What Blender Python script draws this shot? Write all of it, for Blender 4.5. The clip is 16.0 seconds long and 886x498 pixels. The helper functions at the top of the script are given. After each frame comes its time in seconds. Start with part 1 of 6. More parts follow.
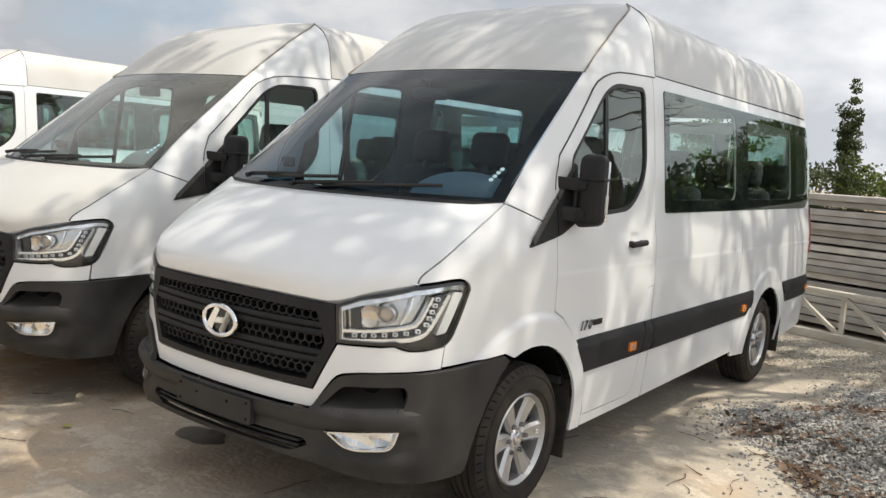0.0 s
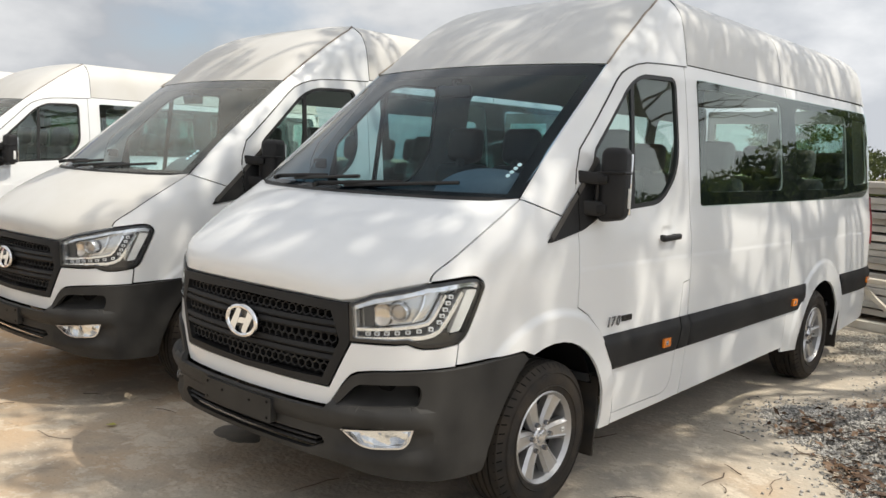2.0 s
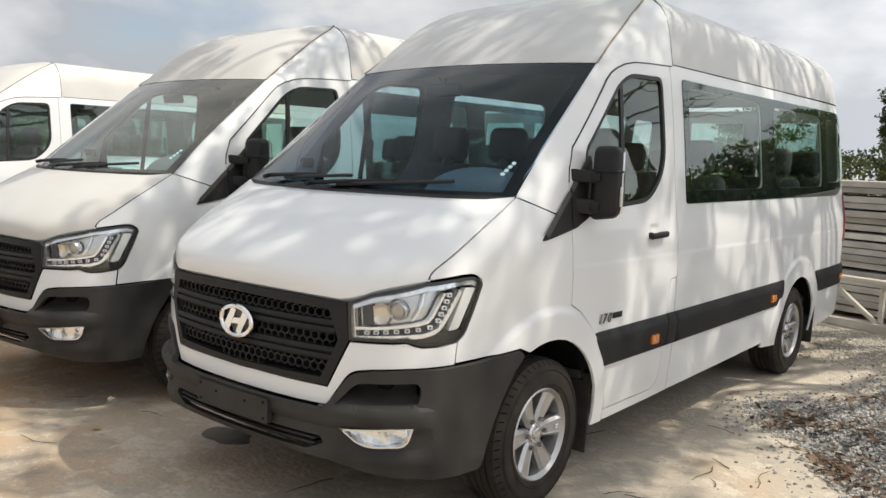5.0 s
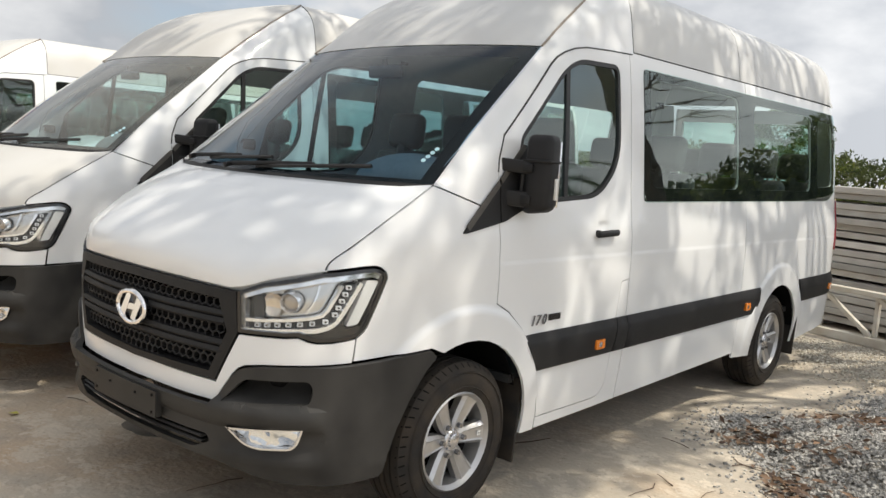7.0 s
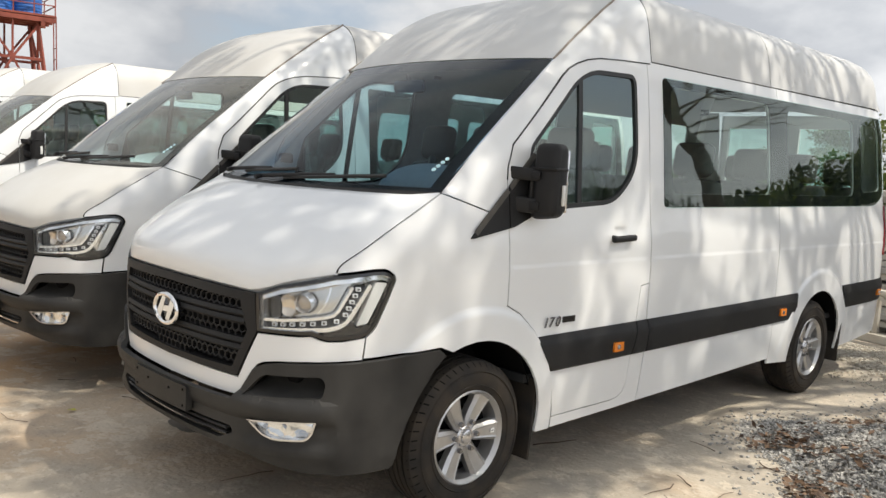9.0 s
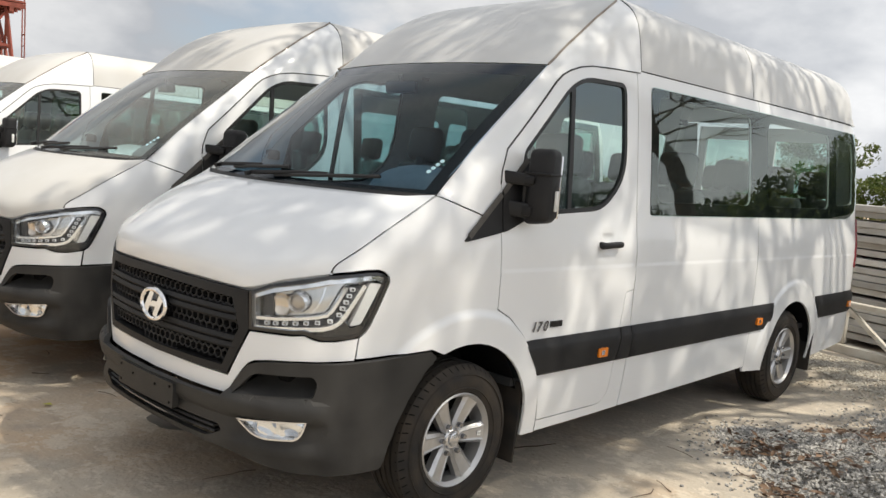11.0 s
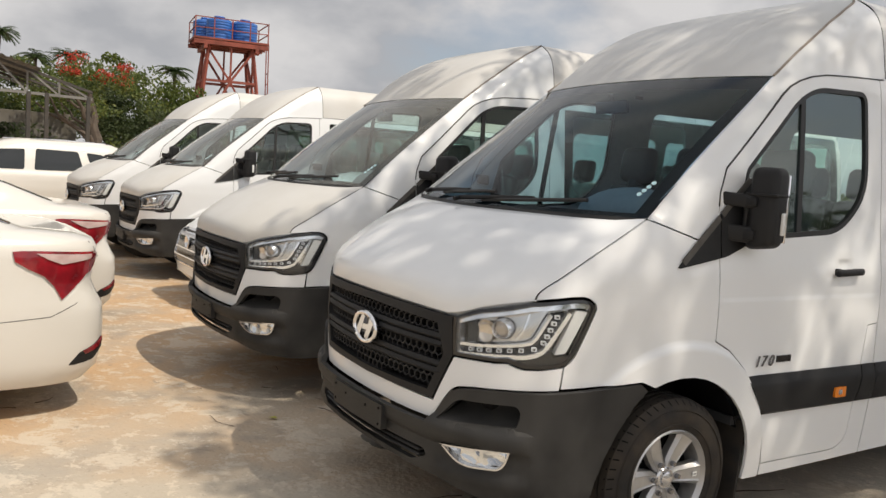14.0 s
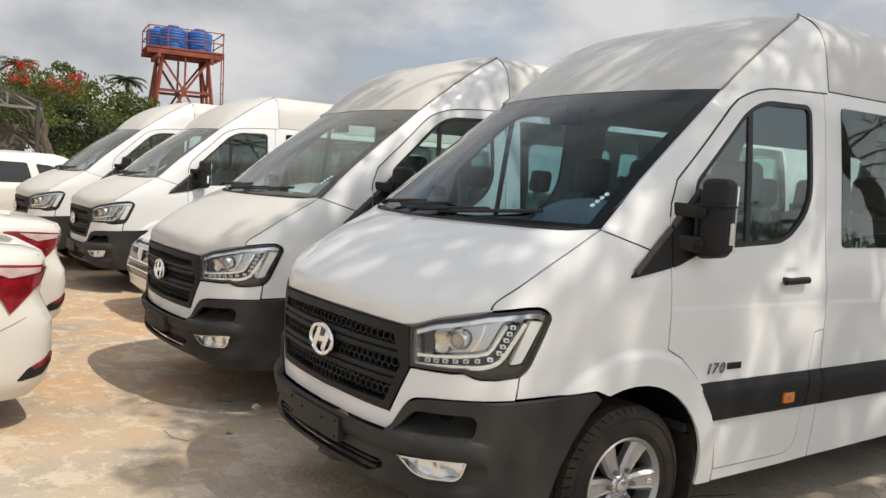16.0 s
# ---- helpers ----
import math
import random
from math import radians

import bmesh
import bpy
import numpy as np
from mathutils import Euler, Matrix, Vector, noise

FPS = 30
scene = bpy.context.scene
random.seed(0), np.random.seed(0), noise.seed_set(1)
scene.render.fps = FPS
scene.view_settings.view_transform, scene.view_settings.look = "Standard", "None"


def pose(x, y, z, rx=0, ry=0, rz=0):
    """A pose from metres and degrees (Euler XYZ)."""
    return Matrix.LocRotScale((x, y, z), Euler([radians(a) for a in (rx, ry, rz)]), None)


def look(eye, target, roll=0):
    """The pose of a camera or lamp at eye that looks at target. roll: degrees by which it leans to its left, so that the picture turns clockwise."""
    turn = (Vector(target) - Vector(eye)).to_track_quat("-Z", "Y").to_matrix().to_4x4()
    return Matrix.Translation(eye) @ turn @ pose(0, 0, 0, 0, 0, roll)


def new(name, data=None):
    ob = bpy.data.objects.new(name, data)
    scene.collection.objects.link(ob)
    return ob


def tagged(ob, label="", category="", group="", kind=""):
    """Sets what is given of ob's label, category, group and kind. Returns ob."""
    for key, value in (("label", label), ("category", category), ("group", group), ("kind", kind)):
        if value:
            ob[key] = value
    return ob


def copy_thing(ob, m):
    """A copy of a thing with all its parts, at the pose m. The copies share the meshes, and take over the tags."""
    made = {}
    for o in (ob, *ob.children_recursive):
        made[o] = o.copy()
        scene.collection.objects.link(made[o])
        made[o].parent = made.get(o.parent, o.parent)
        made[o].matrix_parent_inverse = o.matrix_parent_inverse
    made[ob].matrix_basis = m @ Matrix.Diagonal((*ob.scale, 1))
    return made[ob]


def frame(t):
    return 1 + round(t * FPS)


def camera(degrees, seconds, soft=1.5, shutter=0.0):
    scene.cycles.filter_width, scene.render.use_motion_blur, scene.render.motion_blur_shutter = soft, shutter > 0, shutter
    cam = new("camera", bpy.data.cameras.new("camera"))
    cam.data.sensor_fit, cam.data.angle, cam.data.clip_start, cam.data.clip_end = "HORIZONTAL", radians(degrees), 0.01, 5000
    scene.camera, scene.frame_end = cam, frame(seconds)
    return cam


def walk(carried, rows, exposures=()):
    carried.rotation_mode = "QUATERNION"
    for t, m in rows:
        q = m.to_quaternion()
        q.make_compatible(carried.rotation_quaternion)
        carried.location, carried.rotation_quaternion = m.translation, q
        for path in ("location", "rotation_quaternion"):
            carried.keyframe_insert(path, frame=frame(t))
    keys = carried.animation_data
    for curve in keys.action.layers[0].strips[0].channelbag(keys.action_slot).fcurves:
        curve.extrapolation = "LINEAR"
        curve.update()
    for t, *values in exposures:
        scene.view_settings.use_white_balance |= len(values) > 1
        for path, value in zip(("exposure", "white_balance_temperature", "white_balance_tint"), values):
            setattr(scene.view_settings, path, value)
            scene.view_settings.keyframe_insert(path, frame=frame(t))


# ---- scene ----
cam = camera(55.6, 16.0)
PATH = [
    (0, (2.897, -3.308, 1.609), (1.712, -1.709, 1.406), 3.9),
    (0.5, (3.037, -3.199, 1.608), (1.734, -1.696, 1.397), 5.0),
    (1, (3.111, -3.149, 1.607), (1.781, -1.672, 1.382), 3.4),
    (1.5, (3.105, -3.133, 1.605), (1.784, -1.645, 1.395), 2.5),
    (2, (3.079, -3.15, 1.61), (1.763, -1.659, 1.398), 2.3),
    (2.5, (3.053, -3.158, 1.606), (1.729, -1.675, 1.384), 2.7),
    (3, (3.035, -3.171, 1.611), (1.709, -1.69, 1.391), 2.9),
    (3.5, (3.001, -3.195, 1.604), (1.672, -1.716, 1.383), 2.7),
    (4, (2.972, -3.236, 1.604), (1.658, -1.745, 1.381), 2.2),
    (4.5, (2.952, -3.264, 1.596), (1.672, -1.743, 1.384), 2.2),
    (5, (2.988, -3.235, 1.599), (1.73, -1.693, 1.39), 2.2),
    (5.2, (3.081, -3.186, 1.606), (1.829, -1.64, 1.396), 2.6),
    (7.3, (3.189, -2.693, 1.575), (1.885, -1.193, 1.348), 4.3),
    (7.5, (3.215, -2.672, 1.58), (1.893, -1.189, 1.347), 3.8),
    (8, (3.409, -2.617, 1.586), (2.02, -1.194, 1.378), 4.0),
    (8.5, (3.498, -2.579, 1.583), (2.066, -1.196, 1.383), 4.3),
    (8.7, (3.503, -2.616, 1.582), (2.067, -1.239, 1.38), 3.6),
    (10.8, (3.416, -2.821, 1.574), (2.042, -1.383, 1.362), 4.2),
    (11, (3.419, -2.77, 1.581), (2.047, -1.328, 1.384), 5.0),
    (11.5, (3.442, -2.637, 1.586), (2.049, -1.213, 1.401), 5.5),
    (12, (3.422, -2.634, 1.582), (1.957, -1.287, 1.391), 4.2),
    (12.5, (3.382, -2.669, 1.587), (1.764, -1.512, 1.378), 3.5),
    (13, (3.373, -2.672, 1.587), (1.689, -1.61, 1.389), 3.7),
    (13.5, (3.375, -2.677, 1.591), (1.679, -1.631, 1.409), 3.5),
    (14, (3.378, -2.679, 1.591), (1.683, -1.636, 1.407), 3.8),
    (14.5, (3.379, -2.673, 1.593), (1.69, -1.616, 1.416), 4.0),
    (15, (3.387, -2.676, 1.596), (1.709, -1.601, 1.429), 3.7),
    (15.5, (3.392, -2.678, 1.595), (1.733, -1.573, 1.434), 3.8),
    (16, (3.392, -2.678, 1.598), (1.747, -1.551, 1.444), 3.7),
]
walk(cam, [(t, look(eye, target, roll)) for t, eye, target, roll in PATH],
     [(0, .11, 6470, 10), (5.0, .11, 6470, 10), (7.0, .15, 6470, 10), (9.0, .13, 6470, 10), (11.8, .07, 6560, 10.5), (13.0, -.13, 6690, 12), (15.0, -.11, 6690, 12), (16.0, -.06, 6550, 11)])

# ---- light ----
SUN_EL, SUN_AZ = radians(58), radians(64)          # azimuth from +y towards +x
sun_way = Vector((math.sin(SUN_AZ) * math.cos(SUN_EL), math.cos(SUN_AZ) * math.cos(SUN_EL), math.sin(SUN_EL)))
sun_data = bpy.data.lights.new("sun", "SUN")
sun_data.energy, sun_data.angle, sun_data.color = 3.7, radians(0.5), (1.0, 0.92, 0.78)
sun = new("sun", sun_data)
sun.matrix_world = look(sun_way * 60, (0, 0, 0))

world = bpy.data.worlds.new("sky")
scene.world = world
world.use_nodes = True
wn, wl = world.node_tree.nodes, world.node_tree.links
wn.clear()
sky = wn.new("ShaderNodeTexSky")
sky.sky_type, sky.sun_disc = "NISHITA", False
sky.sun_elevation, sky.sun_rotation = SUN_EL, SUN_AZ
sky.air_density, sky.dust_density = 1.0, 2.0
tc = wn.new("ShaderNodeTexCoord")
mp = wn.new("ShaderNodeMapping")
mp.inputs["Scale"].default_value = (1.0, 1.0, 1.9)
wl.new(tc.outputs["Generated"], mp.inputs["Vector"])


def cloud_noise(scale, detail, lo, hi):
    nz = wn.new("ShaderNodeTexNoise")
    nz.inputs["Scale"].default_value, nz.inputs["Detail"].default_value = scale, detail
    wl.new(mp.outputs["Vector"], nz.inputs["Vector"])
    rp = wn.new("ShaderNodeMapRange")
    rp.inputs["From Min"].default_value, rp.inputs["From Max"].default_value = lo, hi
    wl.new(nz.outputs["Fac"], rp.inputs["Value"])
    return rp.outputs["Result"]


cover = cloud_noise(2.6, 7, 0.22, 0.42)
tone = cloud_noise(5.2, 8, 0.40, 0.61)
cloud = wn.new("ShaderNodeMix")
cloud.data_type = "RGBA"
cloud.inputs["A"].default_value = (3.35, 3.5, 3.72, 1)
cloud.inputs["B"].default_value = (5.3, 5.35, 5.4, 1)
wl.new(tone, cloud.inputs["Factor"])
mixed = wn.new("ShaderNodeMix")
mixed.data_type = "RGBA"
wl.new(cover, mixed.inputs["Factor"])
wl.new(sky.outputs["Color"], mixed.inputs["A"])
wl.new(cloud.outputs["Result"], mixed.inputs["B"])
# the haze is brighter over the open side of the yard, where the sun stands
dot = wn.new("ShaderNodeVectorMath")
dot.operation = "DOT_PRODUCT"
dot.inputs[1].default_value = Vector((.62, .40, .30)).normalized()
wl.new(tc.outputs["Generated"], dot.inputs[0])
near = wn.new("ShaderNodeMapRange")
near.interpolation_type = "SMOOTHSTEP"
near.inputs["From Min"].default_value, near.inputs["From Max"].default_value = -0.2, 1.0
near.inputs["To Min"].default_value, near.inputs["To Max"].default_value = 0.90, 1.5
wl.new(dot.outputs["Value"], near.inputs["Value"])
glow = wn.new("ShaderNodeVectorMath")
glow.operation = "SCALE"
wl.new(mixed.outputs["Result"], glow.inputs[0])
wl.new(near.outputs["Result"], glow.inputs["Scale"])
bg = wn.new("ShaderNodeBackground")
bg.inputs["Strength"].default_value = 0.15
out = wn.new("ShaderNodeOutputWorld")
wl.new(glow.outputs["Vector"], bg.inputs["Color"])
wl.new(bg.outputs["Background"], out.inputs["Surface"])

# ---- materials ----


def mat(name, color, rough=0.5, metal=0.0, var=0.0, scale=8.0, bump=0.0, bump_scale=60.0, coat=0.0, color2=None, detail=5, emit=0.0, spec=None, big=0.0):
    """A principled material with grain at two scales: var mixes color with color2, bump gives relief."""
    m = bpy.data.materials.new(name)
    m.use_nodes = True
    n, l = m.node_tree.nodes, m.node_tree.links
    b = n["Principled BSDF"]
    b.inputs["Base Color"].default_value = (*color, 1)
    b.inputs["Roughness"].default_value, b.inputs["Metallic"].default_value = rough, metal
    b.inputs["Coat Weight"].default_value, b.inputs["Coat Roughness"].default_value = coat, 0.04
    if spec is not None:
        b.inputs["Specular IOR Level"].default_value = spec
    if emit:
        b.inputs["Emission Color"].default_value, b.inputs["Emission Strength"].default_value = (*color, 1), emit
    co = n.new("ShaderNodeTexCoord")
    if var:
        t1 = n.new("ShaderNodeTexNoise")
        t1.inputs["Scale"].default_value, t1.inputs["Detail"].default_value = scale, detail
        l.new(co.outputs["Object"], t1.inputs["Vector"])
        r1 = n.new("ShaderNodeMapRange")
        r1.inputs["From Min"].default_value, r1.inputs["From Max"].default_value = 0.35, 0.68
        r1.inputs["To Max"].default_value = var
        l.new(t1.outputs["Fac"], r1.inputs["Value"])
        fac = r1.outputs["Result"]
        if big:
            t2 = n.new("ShaderNodeTexNoise")
            t2.inputs["Scale"].default_value, t2.inputs["Detail"].default_value = big, 4
            l.new(co.outputs["Object"], t2.inputs["Vector"])
            mu = n.new("ShaderNodeMath")
            mu.operation = "MULTIPLY"
            r2 = n.new("ShaderNodeMapRange")
            r2.inputs["From Min"].default_value, r2.inputs["From Max"].default_value = 0.4, 0.6
            r2.inputs["To Min"].default_value, r2.inputs["To Max"].default_value = 0.25, 1.3
            l.new(t2.outputs["Fac"], r2.inputs["Value"])
            l.new(fac, mu.inputs[0])
            l.new(r2.outputs["Result"], mu.inputs[1])
            fac = mu.outputs[0]
        mx = n.new("ShaderNodeMix")
        mx.data_type = "RGBA"
        mx.inputs["A"].default_value = (*color, 1)
        mx.inputs["B"].default_value = (*(color2 or [c * 0.5 for c in color]), 1)
        l.new(fac, mx.inputs["Factor"])
        l.new(mx.outputs["Result"], b.inputs["Base Color"])
        rr = n.new("ShaderNodeMapRange")
        rr.inputs["To Min"].default_value, rr.inputs["To Max"].default_value = rough, min(1, rough + 0.2 * var)
        l.new(fac, rr.inputs["Value"])
        l.new(rr.outputs["Result"], b.inputs["Roughness"])
    if bump:
        t3 = n.new("ShaderNodeTexNoise")
        t3.inputs["Scale"].default_value, t3.inputs["Detail"].default_value = bump_scale, 6
        l.new(co.outputs["Object"], t3.inputs["Vector"])
        bp = n.new("ShaderNodeBump")
        bp.inputs["Strength"].default_value, bp.inputs["Distance"].default_value = bump, 0.01
        l.new(t3.outputs["Fac"], bp.inputs["Height"])
        l.new(bp.outputs["Normal"], b.inputs["Normal"])
    return m


def island_var(m, a, b_, source="island"):
    """Each loose piece (or each object) of the material takes a tone between a and b_."""
    n, l = m.node_tree.nodes, m.node_tree.links
    if source == "island":
        g = n.new("ShaderNodeNewGeometry").outputs["Random Per Island"]
    else:
        g = n.new("ShaderNodeObjectInfo").outputs["Random"]
    mx = n.new("ShaderNodeMix")
    mx.data_type = "RGBA"
    mx.inputs["A"].default_value, mx.inputs["B"].default_value = (*a, 1), (*b_, 1)
    l.new(g, mx.inputs["Factor"])
    l.new(mx.outputs["Result"], n["Principled BSDF"].inputs["Base Color"])
    return m


def glass(name, tint, ior=1.5, rough=0.0, dust=0.0, sheen=(1, 1, 1)):
    """Thin pane: tinted see-through with a Fresnel sheen, and a film of dust if wanted."""
    m = bpy.data.materials.new(name)
    m.use_nodes = True
    n, l = m.node_tree.nodes, m.node_tree.links
    n.clear()
    tr, gl, mx, lw, o = (n.new(k) for k in ("ShaderNodeBsdfTransparent", "ShaderNodeBsdfGlossy", "ShaderNodeMixShader", "ShaderNodeLayerWeight", "ShaderNodeOutputMaterial"))
    tr.inputs["Color"].default_value = (*tint, 1)
    gl.inputs["Roughness"].default_value = rough
    gl.inputs["Color"].default_value = (*sheen, 1)
    r0 = 2 * ((ior - 1) / (ior + 1)) ** 2
    pw, ml = n.new("ShaderNodeMath"), n.new("ShaderNodeMath")
    pw.operation, ml.operation = "POWER", "MULTIPLY_ADD"
    lw.inputs["Blend"].default_value = 0.5
    pw.inputs[1].default_value = 5.0
    ml.inputs[1].default_value, ml.inputs[2].default_value = 1 - r0, r0
    l.new(lw.outputs["Facing"], pw.inputs[0])
    l.new(pw.outputs[0], ml.inputs[0])
    l.new(ml.outputs[0], mx.inputs["Fac"])
    l.new(tr.outputs["BSDF"], mx.inputs[1])
    l.new(gl.outputs["BSDF"], mx.inputs[2])
    l.new(mx.outputs["Shader"], o.inputs["Surface"])
    if dust:
        df, m2 = n.new("ShaderNodeBsdfDiffuse"), n.new("ShaderNodeMixShader")
        df.inputs["Color"].default_value = (0.50, 0.49, 0.45, 1)
        nz = n.new("ShaderNodeTexNoise")
        nz.inputs["Scale"].default_value, nz.inputs["Detail"].default_value = 3.0, 6
        l.new(n.new("ShaderNodeTexCoord").outputs["Object"], nz.inputs["Vector"])
        rg_ = n.new("ShaderNodeMapRange")
        rg_.inputs["To Min"].default_value, rg_.inputs["To Max"].default_value = dust * .4, dust * 1.6
        l.new(nz.outputs["Fac"], rg_.inputs["Value"])
        l.new(rg_.outputs["Result"], m2.inputs["Fac"])
        l.new(mx.outputs["Shader"], m2.inputs[1])
        l.new(df.outputs["BSDF"], m2.inputs[2])
        l.new(m2.outputs["Shader"], o.inputs["Surface"])
    return m


PAINT = mat("white_paint", (0.765, 0.78, 0.79), 0.32, coat=0.7, var=0.3, scale=1.7, color2=(0.715, 0.725, 0.73), bump=0.0, spec=0.3)
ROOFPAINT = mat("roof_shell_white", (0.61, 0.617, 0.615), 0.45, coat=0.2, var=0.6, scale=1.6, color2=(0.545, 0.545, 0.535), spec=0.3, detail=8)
DUSTPAINT = mat("dusty_white_paint", (0.60, 0.592, 0.57), 0.45, coat=0.25, var=0.8, scale=2.2, color2=(0.535, 0.52, 0.485), bump=0.0, spec=0.3, detail=9)
PEARL = mat("pearl_paint", (0.68, 0.655, 0.605), 0.3, coat=0.8, var=0.2, scale=2.0, color2=(0.66, 0.635, 0.58))
PLASTIC = mat("black_plastic", (0.013, 0.013, 0.014), 0.5, var=0.6, scale=5, color2=(0.026, 0.0255, 0.025), bump=0.12, bump_scale=420, spec=0.26)
DUSTY = mat("dusty_black_plastic", (0.020, 0.0197, 0.0194), 0.5, var=0.8, scale=4, color2=(0.050, 0.048, 0.045), bump=0.12, bump_scale=420, spec=0.32, big=1.3)
GLOSSBLACK = mat("gloss_black", (0.012, 0.012, 0.013), 0.18, coat=0.4)
RUBBER = mat("tyre_rubber", (0.019, 0.018, 0.017), 0.75, var=0.7, scale=9, color2=(0.056, 0.044, 0.033), bump=0.2, bump_scale=150, spec=0.3)
WORNTRIM = mat("worn_grey_trim", (0.085, 0.078, 0.070), 0.6, var=0.6, scale=12, color2=(0.05, 0.046, 0.042))
DIRTLINE = mat("dirty_joint_sealer", (0.34, 0.30, 0.255), 0.8, var=0.9, scale=9, color2=(0.17, 0.14, 0.115))
SEAL = mat("rubber_seal", (0.012, 0.012, 0.012), 0.5)
DARK = mat("dark_cavity", (0.006, 0.006, 0.0065), 0.8, spec=0.15)
ALLOY = mat("alloy", (0.50, 0.50, 0.505), 0.36, metal=0.8, var=0.5, scale=14, color2=(0.42, 0.41, 0.39))
CHROME = mat("chrome", (0.85, 0.85, 0.86), 0.08, metal=1.0)
DARKCHROME = mat("dark_chrome", (0.25, 0.25, 0.26), 0.25, metal=0.9)
SILVER = mat("satin_reflector", (0.66, 0.66, 0.67), 0.22, metal=0.9)
AMBER = mat("amber_lens", (0.75, 0.22, 0.02), 0.2, coat=0.6)
LED = mat("led_white", (0.70, 0.71, 0.73), 0.2)
LAMPSHELL = mat("lamp_shell", (0.68, 0.67, 0.65), 0.17, metal=0.75)
WARMREF = mat("warm_reflector", (0.74, 0.65, 0.55), 0.2, metal=0.8)
LAMPCHROME = mat("lamp_chrome", (0.88, 0.89, 0.91), 0.12, metal=0.8)
LENSBALL = mat("projector_glass", (0.46, 0.40, 0.34), 0.10, metal=0.4, coat=0.8)
WHITELENS = mat("white_lens", (0.72, 0.72, 0.70), 0.25, coat=0.5)
REVLENS = mat("clear_pink_lens", (0.62, 0.50, 0.48), 0.12, coat=0.6, var=0.6, scale=14, color2=(0.40, 0.24, 0.22))
REDLENS = mat("red_lens", (0.30, 0.010, 0.018), 0.12, coat=0.8, var=0.9, scale=9, color2=(0.10, 0.003, 0.006))
TRIM = mat("interior_trim", (0.42, 0.43, 0.43), 0.75, var=0.4, scale=20, color2=(0.33, 0.33, 0.335))
LINER = mat("headliner", (0.42, 0.42, 0.41), 0.9, var=0.3, scale=30, color2=(0.36, 0.36, 0.35))
HOODGREY = mat("grey_dash_cover", (0.27, 0.27, 0.265), 0.7, var=0.4, scale=40, color2=(0.20, 0.20, 0.20))
DASH = mat("dashboard_vinyl", (0.045, 0.047, 0.050), 0.6, var=0.5, scale=40, color2=(0.06, 0.06, 0.062))
SEAT = mat("seat_vinyl", (0.045, 0.044, 0.046), 0.5, var=0.6, scale=25, color2=(0.085, 0.082, 0.08), bump=0.1, bump_scale=90)
PAPER = mat("white_paper", (0.78, 0.78, 0.76), 0.8)
STICKER = mat("pale_blue_sticker", (0.55, 0.80, 0.86), 0.5)
WINDSHIELD = glass("windshield_glass", (0.45, 0.63, 0.74), 1.20)
DUSTYGLASS = glass("dusty_windscreen_glass", (0.60, 0.78, 0.82), 1.26, dust=0.17)
TINTED = glass("tinted_glass", (0.74, 0.87, 0.83), 1.62, sheen=(0.93, 1.0, 0.95))
CLEAR = glass("clear_lens", (0.93, 0.95, 0.96), 1.3)

# ---- building blocks ----


def mesh_from(bm, name, smooth=True):
    me = bpy.data.meshes.new(name)
    bmesh.ops.recalc_face_normals(bm, faces=bm.faces)
    bm.to_mesh(me)
    bm.free()
    if smooth:
        me.shade_smooth()
        me.set_sharp_from_angle(angle=radians(32))
    return me


def part(name, bm, material, parent, label="", smooth=True):
    ob = new(name, mesh_from(bm, name, smooth))
    ob.data.materials.append(material)
    ob.parent = parent
    return tagged(ob, label)


def thing(name, label, category, m=None, group="", kind=""):
    ob = new(name)
    ob.empty_display_size = 0.2
    if m is not None:
        ob.matrix_basis = m
    return tagged(ob, label, category, group, kind)


def box(bm, size, at=(0, 0, 0), turn=(0, 0, 0), bevel=0.0, seg=2):
    r = bmesh.ops.create_cube(bm, size=1.0)
    bmesh.ops.scale(bm, vec=size, verts=r["verts"])
    if bevel:
        es = list({e for v in r["verts"] for e in v.link_edges})
        nb = bmesh.ops.bevel(bm, geom=es, offset=bevel, segments=seg, affect="EDGES", clamp_overlap=True, profile=0.5)
        vs = list({v for f in nb["faces"] for v in f.verts} | {v for v in r["verts"] if v.is_valid})
    else:
        vs = r["verts"]
    bmesh.ops.transform(bm, matrix=pose(*at, *turn), verts=vs)
    return vs


def cyl(bm, r1, r2, h, at=(0, 0, 0), turn=(0, 0, 0), seg=24):
    r = bmesh.ops.create_cone(bm, cap_ends=True, segments=seg, radius1=r1, radius2=r2, depth=h)
    bmesh.ops.transform(bm, matrix=pose(*at, *turn), verts=r["verts"])
    return r["verts"]


def ball(bm, size, at=(0, 0, 0), turn=(0, 0, 0), seg=16):
    r = bmesh.ops.create_uvsphere(bm, u_segments=seg, v_segments=seg // 2 + 2, radius=1.0)
    bmesh.ops.scale(bm, vec=size, verts=r["verts"])
    bmesh.ops.transform(bm, matrix=pose(*at, *turn), verts=r["verts"])
    return r["verts"]


